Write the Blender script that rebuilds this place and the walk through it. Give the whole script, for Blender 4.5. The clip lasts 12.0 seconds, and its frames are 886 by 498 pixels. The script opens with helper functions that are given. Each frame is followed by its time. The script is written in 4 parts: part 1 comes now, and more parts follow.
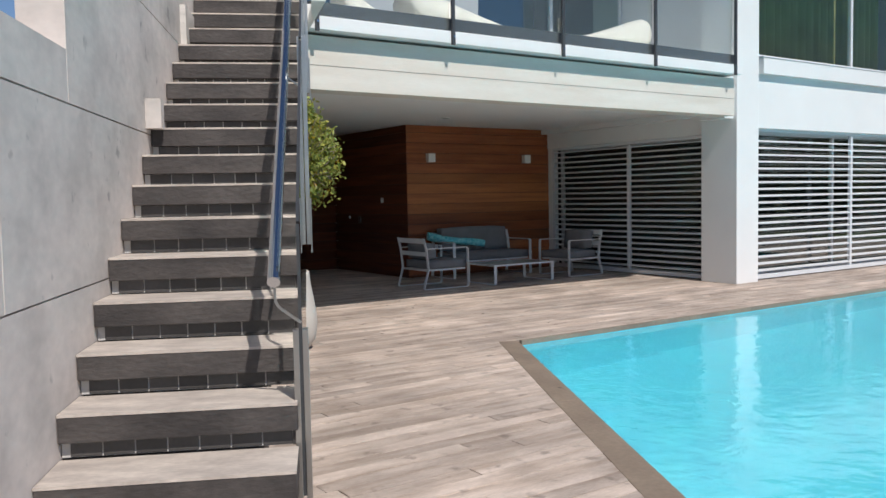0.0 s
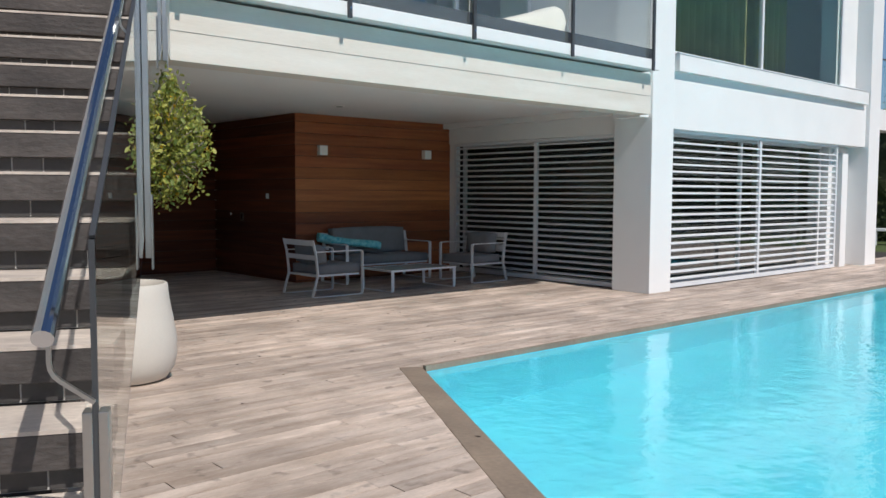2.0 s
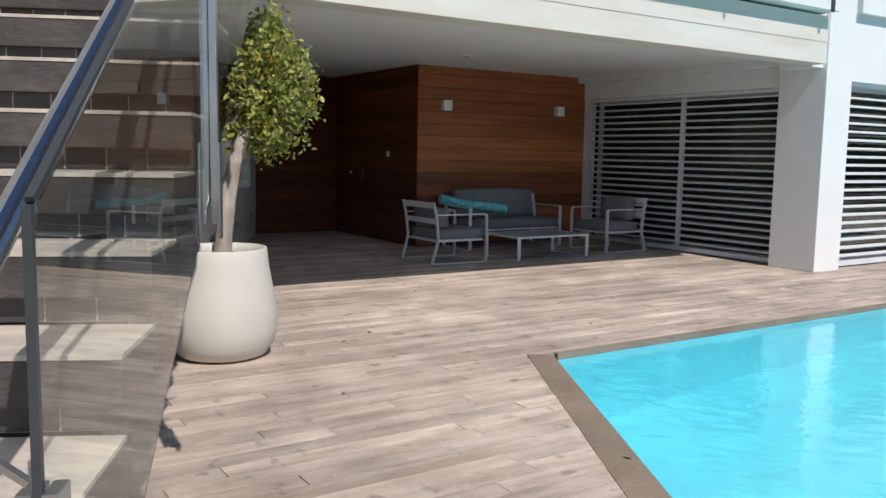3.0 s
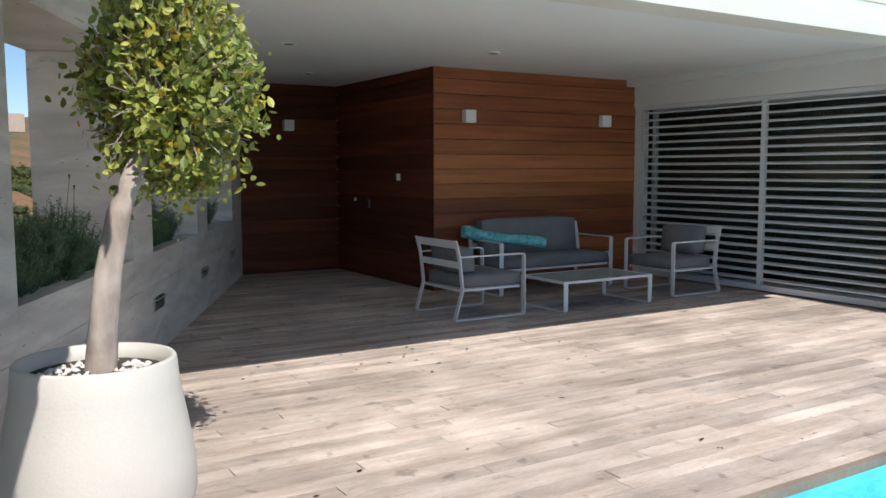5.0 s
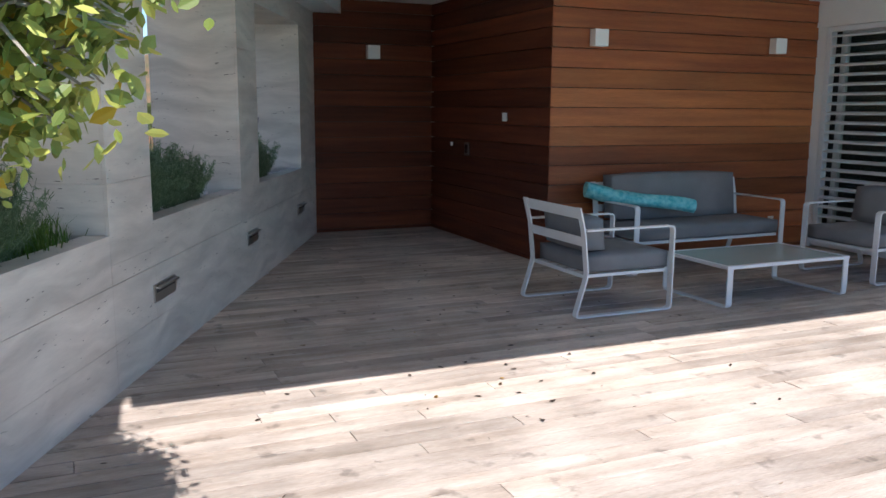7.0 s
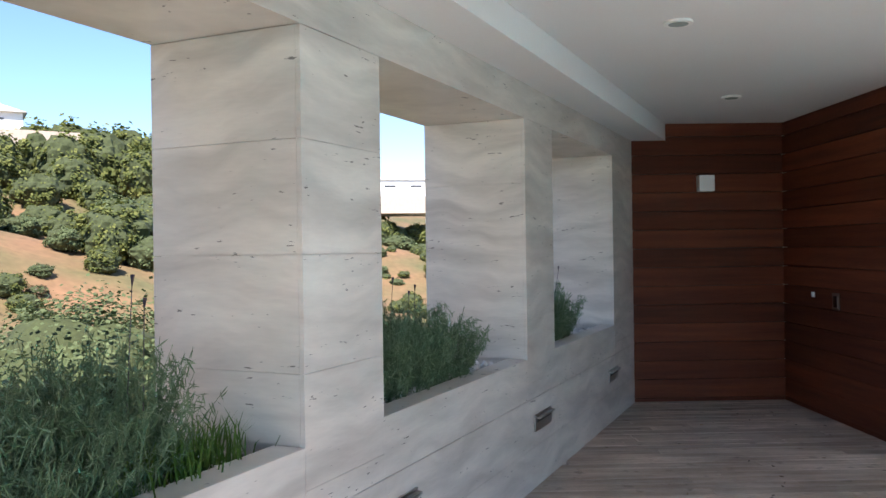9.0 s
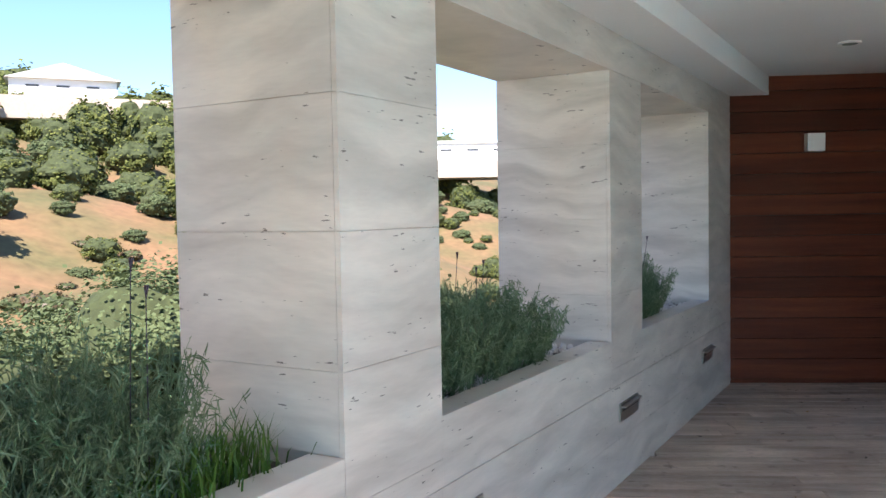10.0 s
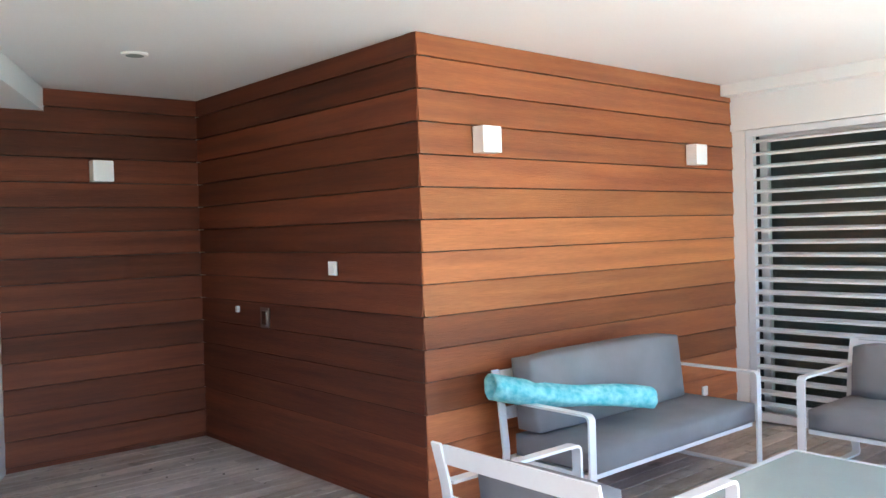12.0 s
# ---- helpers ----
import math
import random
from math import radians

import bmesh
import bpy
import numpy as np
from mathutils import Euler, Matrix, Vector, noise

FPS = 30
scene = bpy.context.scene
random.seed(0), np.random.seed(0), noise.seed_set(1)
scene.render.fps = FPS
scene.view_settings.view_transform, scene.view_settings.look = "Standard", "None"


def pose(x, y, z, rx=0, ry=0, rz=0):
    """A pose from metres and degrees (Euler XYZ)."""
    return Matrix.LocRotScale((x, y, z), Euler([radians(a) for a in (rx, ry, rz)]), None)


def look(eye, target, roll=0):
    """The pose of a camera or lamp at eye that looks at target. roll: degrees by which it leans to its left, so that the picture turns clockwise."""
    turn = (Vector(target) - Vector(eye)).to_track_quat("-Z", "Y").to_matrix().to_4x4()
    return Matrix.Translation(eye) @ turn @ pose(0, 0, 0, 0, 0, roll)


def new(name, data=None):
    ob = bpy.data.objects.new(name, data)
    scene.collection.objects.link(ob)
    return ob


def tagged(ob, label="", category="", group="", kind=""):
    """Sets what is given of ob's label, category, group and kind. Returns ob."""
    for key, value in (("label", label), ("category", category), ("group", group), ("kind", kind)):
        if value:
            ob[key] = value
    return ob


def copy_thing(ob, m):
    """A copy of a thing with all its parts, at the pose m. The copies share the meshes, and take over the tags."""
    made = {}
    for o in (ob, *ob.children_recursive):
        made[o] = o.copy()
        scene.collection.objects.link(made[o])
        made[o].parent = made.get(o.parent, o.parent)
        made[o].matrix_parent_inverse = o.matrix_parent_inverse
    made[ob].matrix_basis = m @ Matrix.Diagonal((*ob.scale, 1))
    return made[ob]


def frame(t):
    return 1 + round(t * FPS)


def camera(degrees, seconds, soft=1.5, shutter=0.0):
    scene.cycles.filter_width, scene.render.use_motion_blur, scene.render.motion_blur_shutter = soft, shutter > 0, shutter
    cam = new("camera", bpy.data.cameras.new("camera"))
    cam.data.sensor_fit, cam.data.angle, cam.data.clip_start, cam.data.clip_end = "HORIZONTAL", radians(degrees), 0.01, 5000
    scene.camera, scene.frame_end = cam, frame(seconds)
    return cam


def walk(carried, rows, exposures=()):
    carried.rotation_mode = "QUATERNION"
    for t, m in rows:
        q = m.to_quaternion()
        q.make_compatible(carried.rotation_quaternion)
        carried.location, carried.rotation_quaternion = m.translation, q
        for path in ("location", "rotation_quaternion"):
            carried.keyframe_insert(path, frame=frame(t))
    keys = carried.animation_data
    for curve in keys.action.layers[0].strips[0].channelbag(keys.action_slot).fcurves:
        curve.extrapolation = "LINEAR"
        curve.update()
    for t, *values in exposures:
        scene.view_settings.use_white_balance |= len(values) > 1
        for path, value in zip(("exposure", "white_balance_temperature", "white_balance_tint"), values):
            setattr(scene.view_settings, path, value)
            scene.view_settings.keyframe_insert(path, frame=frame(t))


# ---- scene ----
cam = camera(56.4, 12.0)
PATH = [
    (0, (-0.772, -0.892, 1.362), (0.344, 0.763, 1.239), -1.1),
    (0.5, (-0.725, -0.71, 1.38), (0.573, 0.804, 1.229), -1.9),
    (1, (-0.539, -0.467, 1.354), (0.895, 0.919, 1.204), -2.1),
    (1.5, (-0.307, -0.274, 1.373), (1.132, 1.109, 1.233), -0.4),
    (2, (-0.087, 0.109, 1.385), (1.234, 1.605, 1.252), 0.2),
    (2.5, (0.195, 0.487, 1.339), (1.386, 2.082, 1.149), 1.1),
    (3, (0.468, 0.887, 1.352), (1.547, 2.556, 1.124), 1.0),
    (3.5, (0.771, 1.356, 1.391), (1.824, 3.046, 1.199), -0.8),
    (3.7, (0.901, 1.492, 1.428), (1.945, 3.190, 1.256), -1.4),
    (5.3, (1.825, 3.147, 1.436), (2.860, 4.847, 1.232), 0.2),
    (5.5, (1.920, 3.306, 1.444), (2.945, 5.010, 1.229), 0.3),
    (6, (2.258, 3.765, 1.432), (3.238, 5.492, 1.193), 0.6),
    (6.5, (2.474, 4.241, 1.427), (3.417, 5.982, 1.15), 0.3),
    (7, (2.724, 4.68, 1.421), (3.523, 6.482, 1.086), 0.4),
    (7.5, (2.885, 5.117, 1.431), (3.442, 7.005, 1.076), 0.2),
    (7.7, (3.002, 5.306, 1.440), (3.452, 7.226, 1.112), -0.1),
    (9.3, (3.290, 6.290, 1.496), (3.216, 8.288, 1.519), -1.0),
    (9.5, (3.304, 6.398, 1.509), (3.16, 8.393, 1.496), -1.1),
    (10, (3.34, 6.623, 1.506), (3.175, 8.615, 1.42), -1.0),
    (10.5, (3.374, 6.906, 1.505), (3.573, 8.894, 1.399), -1.4),
    (11, (3.537, 7.222, 1.494), (4.127, 9.131, 1.401), -0.6),
    (11.5, (3.678, 7.477, 1.516), (4.62, 9.24, 1.468), -0.6),
    (12, (3.832, 7.76, 1.546), (5.144, 9.268, 1.505), -1.6),
]
EXPO = [(0, 0.0, 6750, 13), (3.5, 0.14, 6750, 13), (5.5, 0.68, 6450, 11), (6.5, 0.95, 6350, 11), (7.5, 1.2, 6200, 14), (9.5, 1.85, 6550, 14), (10.5, 2.15, 6550, 13), (11.0, 2.55, 6600, 14), (11.5, 2.9, 6650, 14), (12.0, 3.2, 6700, 15)]
walk(cam, [(t, look(e, g, r)) for t, e, g, r in PATH], EXPO)



# ---- world and sun ----
SX, SY = 0.07, 0.825          # where the shade of a point one metre up falls
SUN_EL = math.atan(1 / math.hypot(SX, SY))
world = bpy.data.worlds.new("world")
scene.world = world
world.use_nodes = True
wn = world.node_tree.nodes
sky = wn.new("ShaderNodeTexSky")
sky.sky_type, sky.sun_disc, sky.sun_elevation = "NISHITA", False, SUN_EL
sky.sun_rotation = math.atan2(-SX, -SY)
sky.altitude, sky.air_density, sky.dust_density, sky.ozone_density = 900, 1.0, 0.0, 6.0
world.node_tree.links.new(sky.outputs[0], wn["Background"].inputs[0])
wn["Background"].inputs[1].default_value = 0.085
sun = new("sun", bpy.data.lights.new("sun", "SUN"))
sun.data.energy, sun.data.angle, sun.data.color = 3.75, radians(0.55), (1.0, 0.965, 0.92)
sun.matrix_basis = look((-SX * 30, -SY * 30, 30), (0, 0, 0))

# ---- materials ----
def mat(name, color=(0.8, 0.8, 0.8), rough=0.6, metal=0.0, var=0.0, scale=4.0, bump=0.0, bscale=60.0, stretch=(1, 1, 1), color2=None, rnd=0.0, spec=0.5, detail=6, local=True):
    """A surface with two scales of variation: patches and fine grain, with relief."""
    m = bpy.data.materials.new(name)
    m.use_nodes = True
    nt = m.node_tree
    n, l = nt.nodes, nt.links
    b = n["Principled BSDF"]
    b.inputs["Roughness"].default_value, b.inputs["Metallic"].default_value = rough, metal
    b.inputs["Specular IOR Level"].default_value = spec
    tc = n.new("ShaderNodeTexCoord")
    mp = n.new("ShaderNodeMapping")
    mp.inputs["Scale"].default_value = stretch
    l.new(tc.outputs["Object"], mp.inputs[0])
    vec = mp.outputs[0]
    if rnd:
        oi = n.new("ShaderNodeObjectInfo")
        geo = n.new("ShaderNodeNewGeometry")
        add = n.new("ShaderNodeMath"); add.operation = "ADD"
        l.new(oi.outputs["Random"], add.inputs[0]); l.new(geo.outputs["Random Per Island"], add.inputs[1])
        mul = n.new("ShaderNodeMath"); mul.operation = "MULTIPLY"; mul.inputs[1].default_value = 37.0
        l.new(add.outputs[0], mul.inputs[0])
        cmb = n.new("ShaderNodeVectorMath"); cmb.operation = "ADD"
        l.new(vec, cmb.inputs[0]); l.new(mul.outputs[0], cmb.inputs[1])
        vec = cmb.outputs[0]
        fr = n.new("ShaderNodeMath"); fr.operation = "FRACT"
        l.new(add.outputs[0], fr.inputs[0])
    c2 = color2 or tuple(c * (1 - var) for c in color)
    n1 = n.new("ShaderNodeTexNoise"); n1.inputs["Scale"].default_value = scale; n1.inputs["Detail"].default_value = detail
    n2 = n.new("ShaderNodeTexNoise"); n2.inputs["Scale"].default_value = bscale; n2.inputs["Detail"].default_value = 5
    l.new(vec, n1.inputs["Vector"]); l.new(vec, n2.inputs["Vector"])
    ramp = n.new("ShaderNodeMapRange")
    ramp.inputs[1].default_value, ramp.inputs[2].default_value = 0.32, 0.68
    l.new(n1.outputs["Fac"], ramp.inputs[0])
    mx = n.new("ShaderNodeMix"); mx.data_type = "RGBA"
    mx.inputs[6].default_value, mx.inputs[7].default_value = (*color, 1), (*c2, 1)
    l.new(ramp.outputs[0], mx.inputs[0])
    mg = n.new("ShaderNodeMix"); mg.data_type = "RGBA"; mg.blend_type = "MULTIPLY"; mg.inputs[0].default_value = min(1, var * 1.2)
    l.new(mx.outputs[2], mg.inputs[6])
    rr = n.new("ShaderNodeMapRange"); rr.inputs[1].default_value, rr.inputs[2].default_value = 0.25, 0.7
    rr.inputs[3].default_value, rr.inputs[4].default_value = 0.6, 1.15
    l.new(n2.outputs["Fac"], rr.inputs[0]); l.new(rr.outputs[0], mg.inputs[7])
    col = mg.outputs[2]
    if rnd:
        hv = n.new("ShaderNodeHueSaturation")
        r2 = n.new("ShaderNodeMapRange"); r2.inputs[3].default_value, r2.inputs[4].default_value = 1 - rnd, 1 + rnd
        l.new(fr.outputs[0], r2.inputs[0]); l.new(r2.outputs[0], hv.inputs["Value"]); l.new(col, hv.inputs["Color"])
        col = hv.outputs[0]
    l.new(col, b.inputs["Base Color"])
    if bump:
        bp = n.new("ShaderNodeBump"); bp.inputs["Strength"].default_value = bump; bp.inputs["Distance"].default_value = 0.01
        l.new(n2.outputs["Fac"], bp.inputs["Height"]); l.new(bp.outputs[0], b.inputs["Normal"])
    m["vec"] = 0
    return m


def glass_mat(name, color=(0.9, 0.97, 0.95), rough=0.0, ior=1.45):
    m = bpy.data.materials.new(name)
    m.use_nodes = True
    b = m.node_tree.nodes["Principled BSDF"]
    b.inputs["Base Color"].default_value = (*color, 1)
    b.inputs["Transmission Weight"].default_value, b.inputs["Roughness"].default_value, b.inputs["IOR"].default_value = 1, rough, ior
    return m


M_WHITE = mat("white_render", (0.80, 0.81, 0.80), 0.75, var=0.05, scale=1.2, bump=0.08, bscale=120)
M_CEIL = mat("ceiling_paint", (0.80, 0.80, 0.79), 0.85, var=0.04, scale=0.8)
M_DECK = mat("weathered_deck_wood", (0.74, 0.625, 0.54), 0.75, var=0.40, scale=1.5, bump=0.4, bscale=22, stretch=(1.2, 7, 7), color2=(0.49, 0.39, 0.315), rnd=0.20)
def blotches(m, spots=0.62, low=0.74):
    """Broad weathered patches and small dark stains across the boards."""
    n, l = m.node_tree.nodes, m.node_tree.links
    b = n["Principled BSDF"]
    src = b.inputs["Base Color"].links[0].from_socket
    tc = n.new("ShaderNodeTexCoord")
    for sc, lo, hi, dark, det in ((0.8, 0.38, 0.60, low, 6), (7.0, spots, spots + 0.08, 0.62, 4), (3.1, 0.45, 0.62, 0.86, 8)):
        t = n.new("ShaderNodeTexNoise"); t.inputs["Scale"].default_value = sc; t.inputs["Detail"].default_value = det
        l.new(tc.outputs["Object"], t.inputs["Vector"])
        r = n.new("ShaderNodeMapRange"); r.inputs[1].default_value, r.inputs[2].default_value, r.inputs[3].default_value, r.inputs[4].default_value = lo, hi, 1.0, dark
        l.new(t.outputs["Fac"], r.inputs[0])
        x = n.new("ShaderNodeMix"); x.data_type = "RGBA"; x.blend_type = "MULTIPLY"; x.inputs[0].default_value = 1
        l.new(src, x.inputs[6]); l.new(r.outputs[0], x.inputs[7]); src = x.outputs[2]
    l.new(src, b.inputs["Base Color"])


blotches(M_DECK)
M_DARKGAP = mat("deck_underside", (0.05, 0.045, 0.04), 0.9)
M_TRAV = None
M_BEAM = mat("limestone_beam", (0.74, 0.70, 0.63), 0.6, var=0.08, scale=1.5, bump=0.1, bscale=30, stretch=(0.5, 1, 4), color2=(0.66, 0.60, 0.52))
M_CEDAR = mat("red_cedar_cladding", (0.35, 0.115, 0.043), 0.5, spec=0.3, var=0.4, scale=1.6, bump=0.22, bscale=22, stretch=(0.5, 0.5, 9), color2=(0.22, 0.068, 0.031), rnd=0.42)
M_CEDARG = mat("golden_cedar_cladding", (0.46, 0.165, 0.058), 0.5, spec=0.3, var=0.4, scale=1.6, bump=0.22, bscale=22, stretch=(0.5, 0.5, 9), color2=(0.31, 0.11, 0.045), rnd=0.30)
# Side and back boards: the corner's shade is put into this darker cedar.
M_CEDARSHADE = mat("shaded_red_cedar_cladding", (0.17, 0.047, 0.021), 0.6, spec=0.2, var=0.4, scale=1.6, bump=0.22, bscale=22, stretch=(0.5, 0.5, 9), color2=(0.09, 0.026, 0.014), rnd=0.30)
M_ALU = mat("white_powder_coated_metal", (0.72, 0.74, 0.75), 0.4, var=0.04)
M_SLAT = mat("white_louvre_metal", (0.70, 0.73, 0.75), 0.4, var=0.04)
M_STEEL = mat("polished_steel", (0.62, 0.63, 0.65), 0.14, metal=1.0, var=0.05)
M_BRUSHED = mat("brushed_steel", (0.5, 0.5, 0.48), 0.35, metal=1.0, var=0.08)
M_BLACKMETAL = mat("dark_grey_metal", (0.05, 0.055, 0.06), 0.4, var=0.1)
# Near-black room surfaces: the shade of an unlit interior is in the colour.
M_ROOMSHADE = mat("interior_shade", (0.07, 0.078, 0.085), 0.8, var=0.2)
M_CONC = mat("smooth_cast_concrete", (0.82, 0.735, 0.68), 0.8, var=0.20, scale=1.4, bump=0.05, bscale=14, stretch=(0.8, 0.8, 1.6), color2=(0.64, 0.60, 0.56))
blotches(M_CONC, 0.66, 0.86)
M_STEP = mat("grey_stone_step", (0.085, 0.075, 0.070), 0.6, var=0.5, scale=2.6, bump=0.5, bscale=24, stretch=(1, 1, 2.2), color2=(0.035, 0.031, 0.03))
# Step tops are paler than the step blocks.
M_STEPTOP = mat("pale_step_top", (0.64, 0.57, 0.50), 0.7, var=0.35, scale=4, bump=0.3, bscale=30, stretch=(3, 1, 1), color2=(0.42, 0.37, 0.33))
M_TILE = mat("dark_riser_tile", (0.085, 0.08, 0.077), 0.5, var=0.3, scale=5, rnd=0.3)
M_GROUT = mat("pale_grout", (0.6, 0.58, 0.55), 0.9)
M_CUSH = mat("grey_cushion_fabric", (0.20, 0.205, 0.215), 0.95, var=0.12, scale=6, bump=0.3, bscale=400)
M_TOWEL = mat("turquoise_towel", (0.06, 0.46, 0.53), 0.95, var=0.2, scale=24, bump=0.5, bscale=160, color2=(0.30, 0.72, 0.74))
M_POT = mat("cream_stone_pot", (0.62, 0.59, 0.53), 0.6, var=0.07, scale=2.5, bump=0.08, bscale=90)
M_BARK = mat("smooth_bark", (0.36, 0.29, 0.24), 0.85, var=0.3, scale=8, bump=0.5, bscale=30)
# Pale bark; its dark patches paint in dappled shade from the crown.
M_TRUNK = mat("pale_dappled_light_bark", (0.50, 0.43, 0.37), 0.85, var=0.3, scale=9, bump=0.4, bscale=30, stretch=(1, 1, 0.5), color2=(0.27, 0.21, 0.17))
M_PEBBLE = mat("white_pebble", (0.72, 0.70, 0.66), 0.7, var=0.15, rnd=0.2)
M_SOIL = mat("dark_soil", (0.07, 0.055, 0.04), 0.95, var=0.4, scale=12, bump=0.8, bscale=60)
M_LAMP = mat("white_lamp_shade", (0.85, 0.85, 0.82), 0.5)
M_GLASS = glass_mat("clear_glass", (0.90, 0.97, 0.95))
M_FROST = mat("frosted_glass_top", (0.42, 0.50, 0.47), 0.18, var=0.04)
# Mottling in the tile colour stands in for light rippling through the water.
M_POOLTILE = mat("turquoise_caustic_tile", (0.09, 0.53, 0.62), 0.4, var=0.25, scale=3.2, bscale=11, color2=(0.08, 0.46, 0.58))
M_COPING = mat("brown_coping_board", (0.30, 0.235, 0.175), 0.7, var=0.3, scale=2, bump=0.3, bscale=30, stretch=(1, 1, 1), color2=(0.22, 0.17, 0.13))


def travertine():
    """Cream stone: wavy beds, soft patches and small dark pits in rows."""
    m = mat("travertine", (0.75, 0.715, 0.655), 0.42, var=0.10, scale=1.1, bump=0.08, bscale=26, stretch=(0.6, 0.6, 3.5), color2=(0.61, 0.58, 0.535))
    n, l = m.node_tree.nodes, m.node_tree.links
    b = n["Principled BSDF"]
    src = b.inputs["Base Color"].links[0].from_socket
    tc = n.new("ShaderNodeTexCoord")
    mp = n.new("ShaderNodeMapping"); mp.inputs["Scale"].default_value = (1.1, 1.1, 7)
    wob = n.new("ShaderNodeTexNoise"); wob.inputs["Scale"].default_value = 1.6
    add = n.new("ShaderNodeVectorMath"); add.operation = "MULTIPLY_ADD"; add.inputs[1].default_value = (0, 0, 0.35)
    l.new(tc.outputs["Object"], wob.inputs["Vector"]); l.new(wob.outputs["Color"], add.inputs[0]); l.new(tc.outputs["Object"], add.inputs[2])
    l.new(add.outputs[0], mp.inputs[0])
    bed = n.new("ShaderNodeTexNoise"); bed.inputs["Scale"].default_value = 1.3; bed.inputs["Detail"].default_value = 8
    l.new(mp.outputs[0], bed.inputs["Vector"])
    r1 = n.new("ShaderNodeMapRange"); r1.inputs[1].default_value, r1.inputs[2].default_value, r1.inputs[3].default_value, r1.inputs[4].default_value = 0.33, 0.66, 0.78, 1.10
    l.new(bed.outputs["Fac"], r1.inputs[0])
    mp2 = n.new("ShaderNodeMapping"); mp2.inputs["Scale"].default_value = (16, 16, 85)
    l.new(tc.outputs["Object"], mp2.inputs[0])
    pit = n.new("ShaderNodeTexNoise"); pit.inputs["Scale"].default_value = 1.0; pit.inputs["Detail"].default_value = 3
    l.new(mp2.outputs[0], pit.inputs["Vector"])
    zone = n.new("ShaderNodeTexNoise"); zone.inputs["Scale"].default_value = 2.2
    l.new(mp.outputs[0], zone.inputs["Vector"])
    z2 = n.new("ShaderNodeMapRange"); z2.inputs[1].default_value, z2.inputs[2].default_value, z2.inputs[3].default_value, z2.inputs[4].default_value = 0.42, 0.75, 0.0, 0.16
    l.new(zone.outputs["Fac"], z2.inputs[0])
    sm = n.new("ShaderNodeMath"); sm.operation = "ADD"; l.new(pit.outputs["Fac"], sm.inputs[0]); l.new(z2.outputs[0], sm.inputs[1])
    th = n.new("ShaderNodeMapRange"); th.inputs[1].default_value, th.inputs[2].default_value, th.inputs[3].default_value, th.inputs[4].default_value = 0.755, 0.79, 1.0, 0.30
    l.new(sm.outputs[0], th.inputs[0])
    mu = n.new("ShaderNodeMath"); mu.operation = "MULTIPLY"; l.new(r1.outputs[0], mu.inputs[0]); l.new(th.outputs[0], mu.inputs[1])
    mg = n.new("ShaderNodeMix"); mg.data_type = "RGBA"; mg.blend_type = "MULTIPLY"; mg.inputs[0].default_value = 1
    l.new(src, mg.inputs[6]); l.new(mu.outputs[0], mg.inputs[7]); l.new(mg.outputs[2], b.inputs["Base Color"])
    return m
M_TRAV = travertine()


def leaf_mat(name, color, c2, spread=0.5, rough=0.5):
    m = bpy.data.materials.new(name)
    m.use_nodes = True
    n, l = m.node_tree.nodes, m.node_tree.links
    b = n["Principled BSDF"]
    b.inputs["Roughness"].default_value = rough
    geo = n.new("ShaderNodeNewGeometry")
    cr = n.new("ShaderNodeValToRGB")
    cr.color_ramp.elements[0].color, cr.color_ramp.elements[1].color = (*color, 1), (*c2, 1)
    cr.color_ramp.elements[0].position = spread
    l.new(geo.outputs["Random Per Island"], cr.inputs[0])
    l.new(cr.outputs[0], b.inputs["Base Color"])
    tr = n.new("ShaderNodeBsdfTranslucent")
    mix = n.new("ShaderNodeMixShader"); mix.inputs[0].default_value = 0.3
    l.new(cr.outputs[0], tr.inputs[0]); l.new(b.outputs[0], mix.inputs[1]); l.new(tr.outputs[0], mix.inputs[2])
    l.new(mix.outputs[0], n["Material Output"].inputs[0])
    return m


M_LEAF = leaf_mat("tree_leaf", (0.15, 0.20, 0.035), (0.52, 0.52, 0.12), 0.12)
M_LEAFY = leaf_mat("yellow_leaf", (0.55, 0.36, 0.03), (0.65, 0.45, 0.05))
M_LAV = leaf_mat("lavender_leaf", (0.12, 0.20, 0.10), (0.27, 0.37, 0.22))
M_BUSH = leaf_mat("shrub_leaf", (0.075, 0.095, 0.02), (0.18, 0.19, 0.045), 0.2, 0.85)
M_GARDEN = leaf_mat("garden_leaf", (0.08, 0.105, 0.035), (0.22, 0.25, 0.10), 0.3, 0.85)
M_INNER = mat("shaded_core", (0.06, 0.075, 0.024), 0.9, var=0.4, scale=6, bump=1.0, bscale=18)
M_BUSHG = leaf_mat("grey_shrub_leaf", (0.085, 0.115, 0.045), (0.155, 0.19, 0.085), 0.1, 0.9)
M_BRUSH = leaf_mat("dry_brush", (0.13, 0.085, 0.045), (0.20, 0.18, 0.075))
M_PALM = leaf_mat("palm_leaf", (0.06, 0.09, 0.035), (0.17, 0.19, 0.08))
M_HILL = mat("dry_hillside", (0.25, 0.135, 0.066), 0.95, var=0.5, scale=0.16, bscale=1.8, color2=(0.11, 0.105, 0.04), detail=10)
M_LAWN = mat("lawn", (0.09, 0.13, 0.035), 0.95, var=0.3, scale=0.8, bump=0.6, bscale=60)

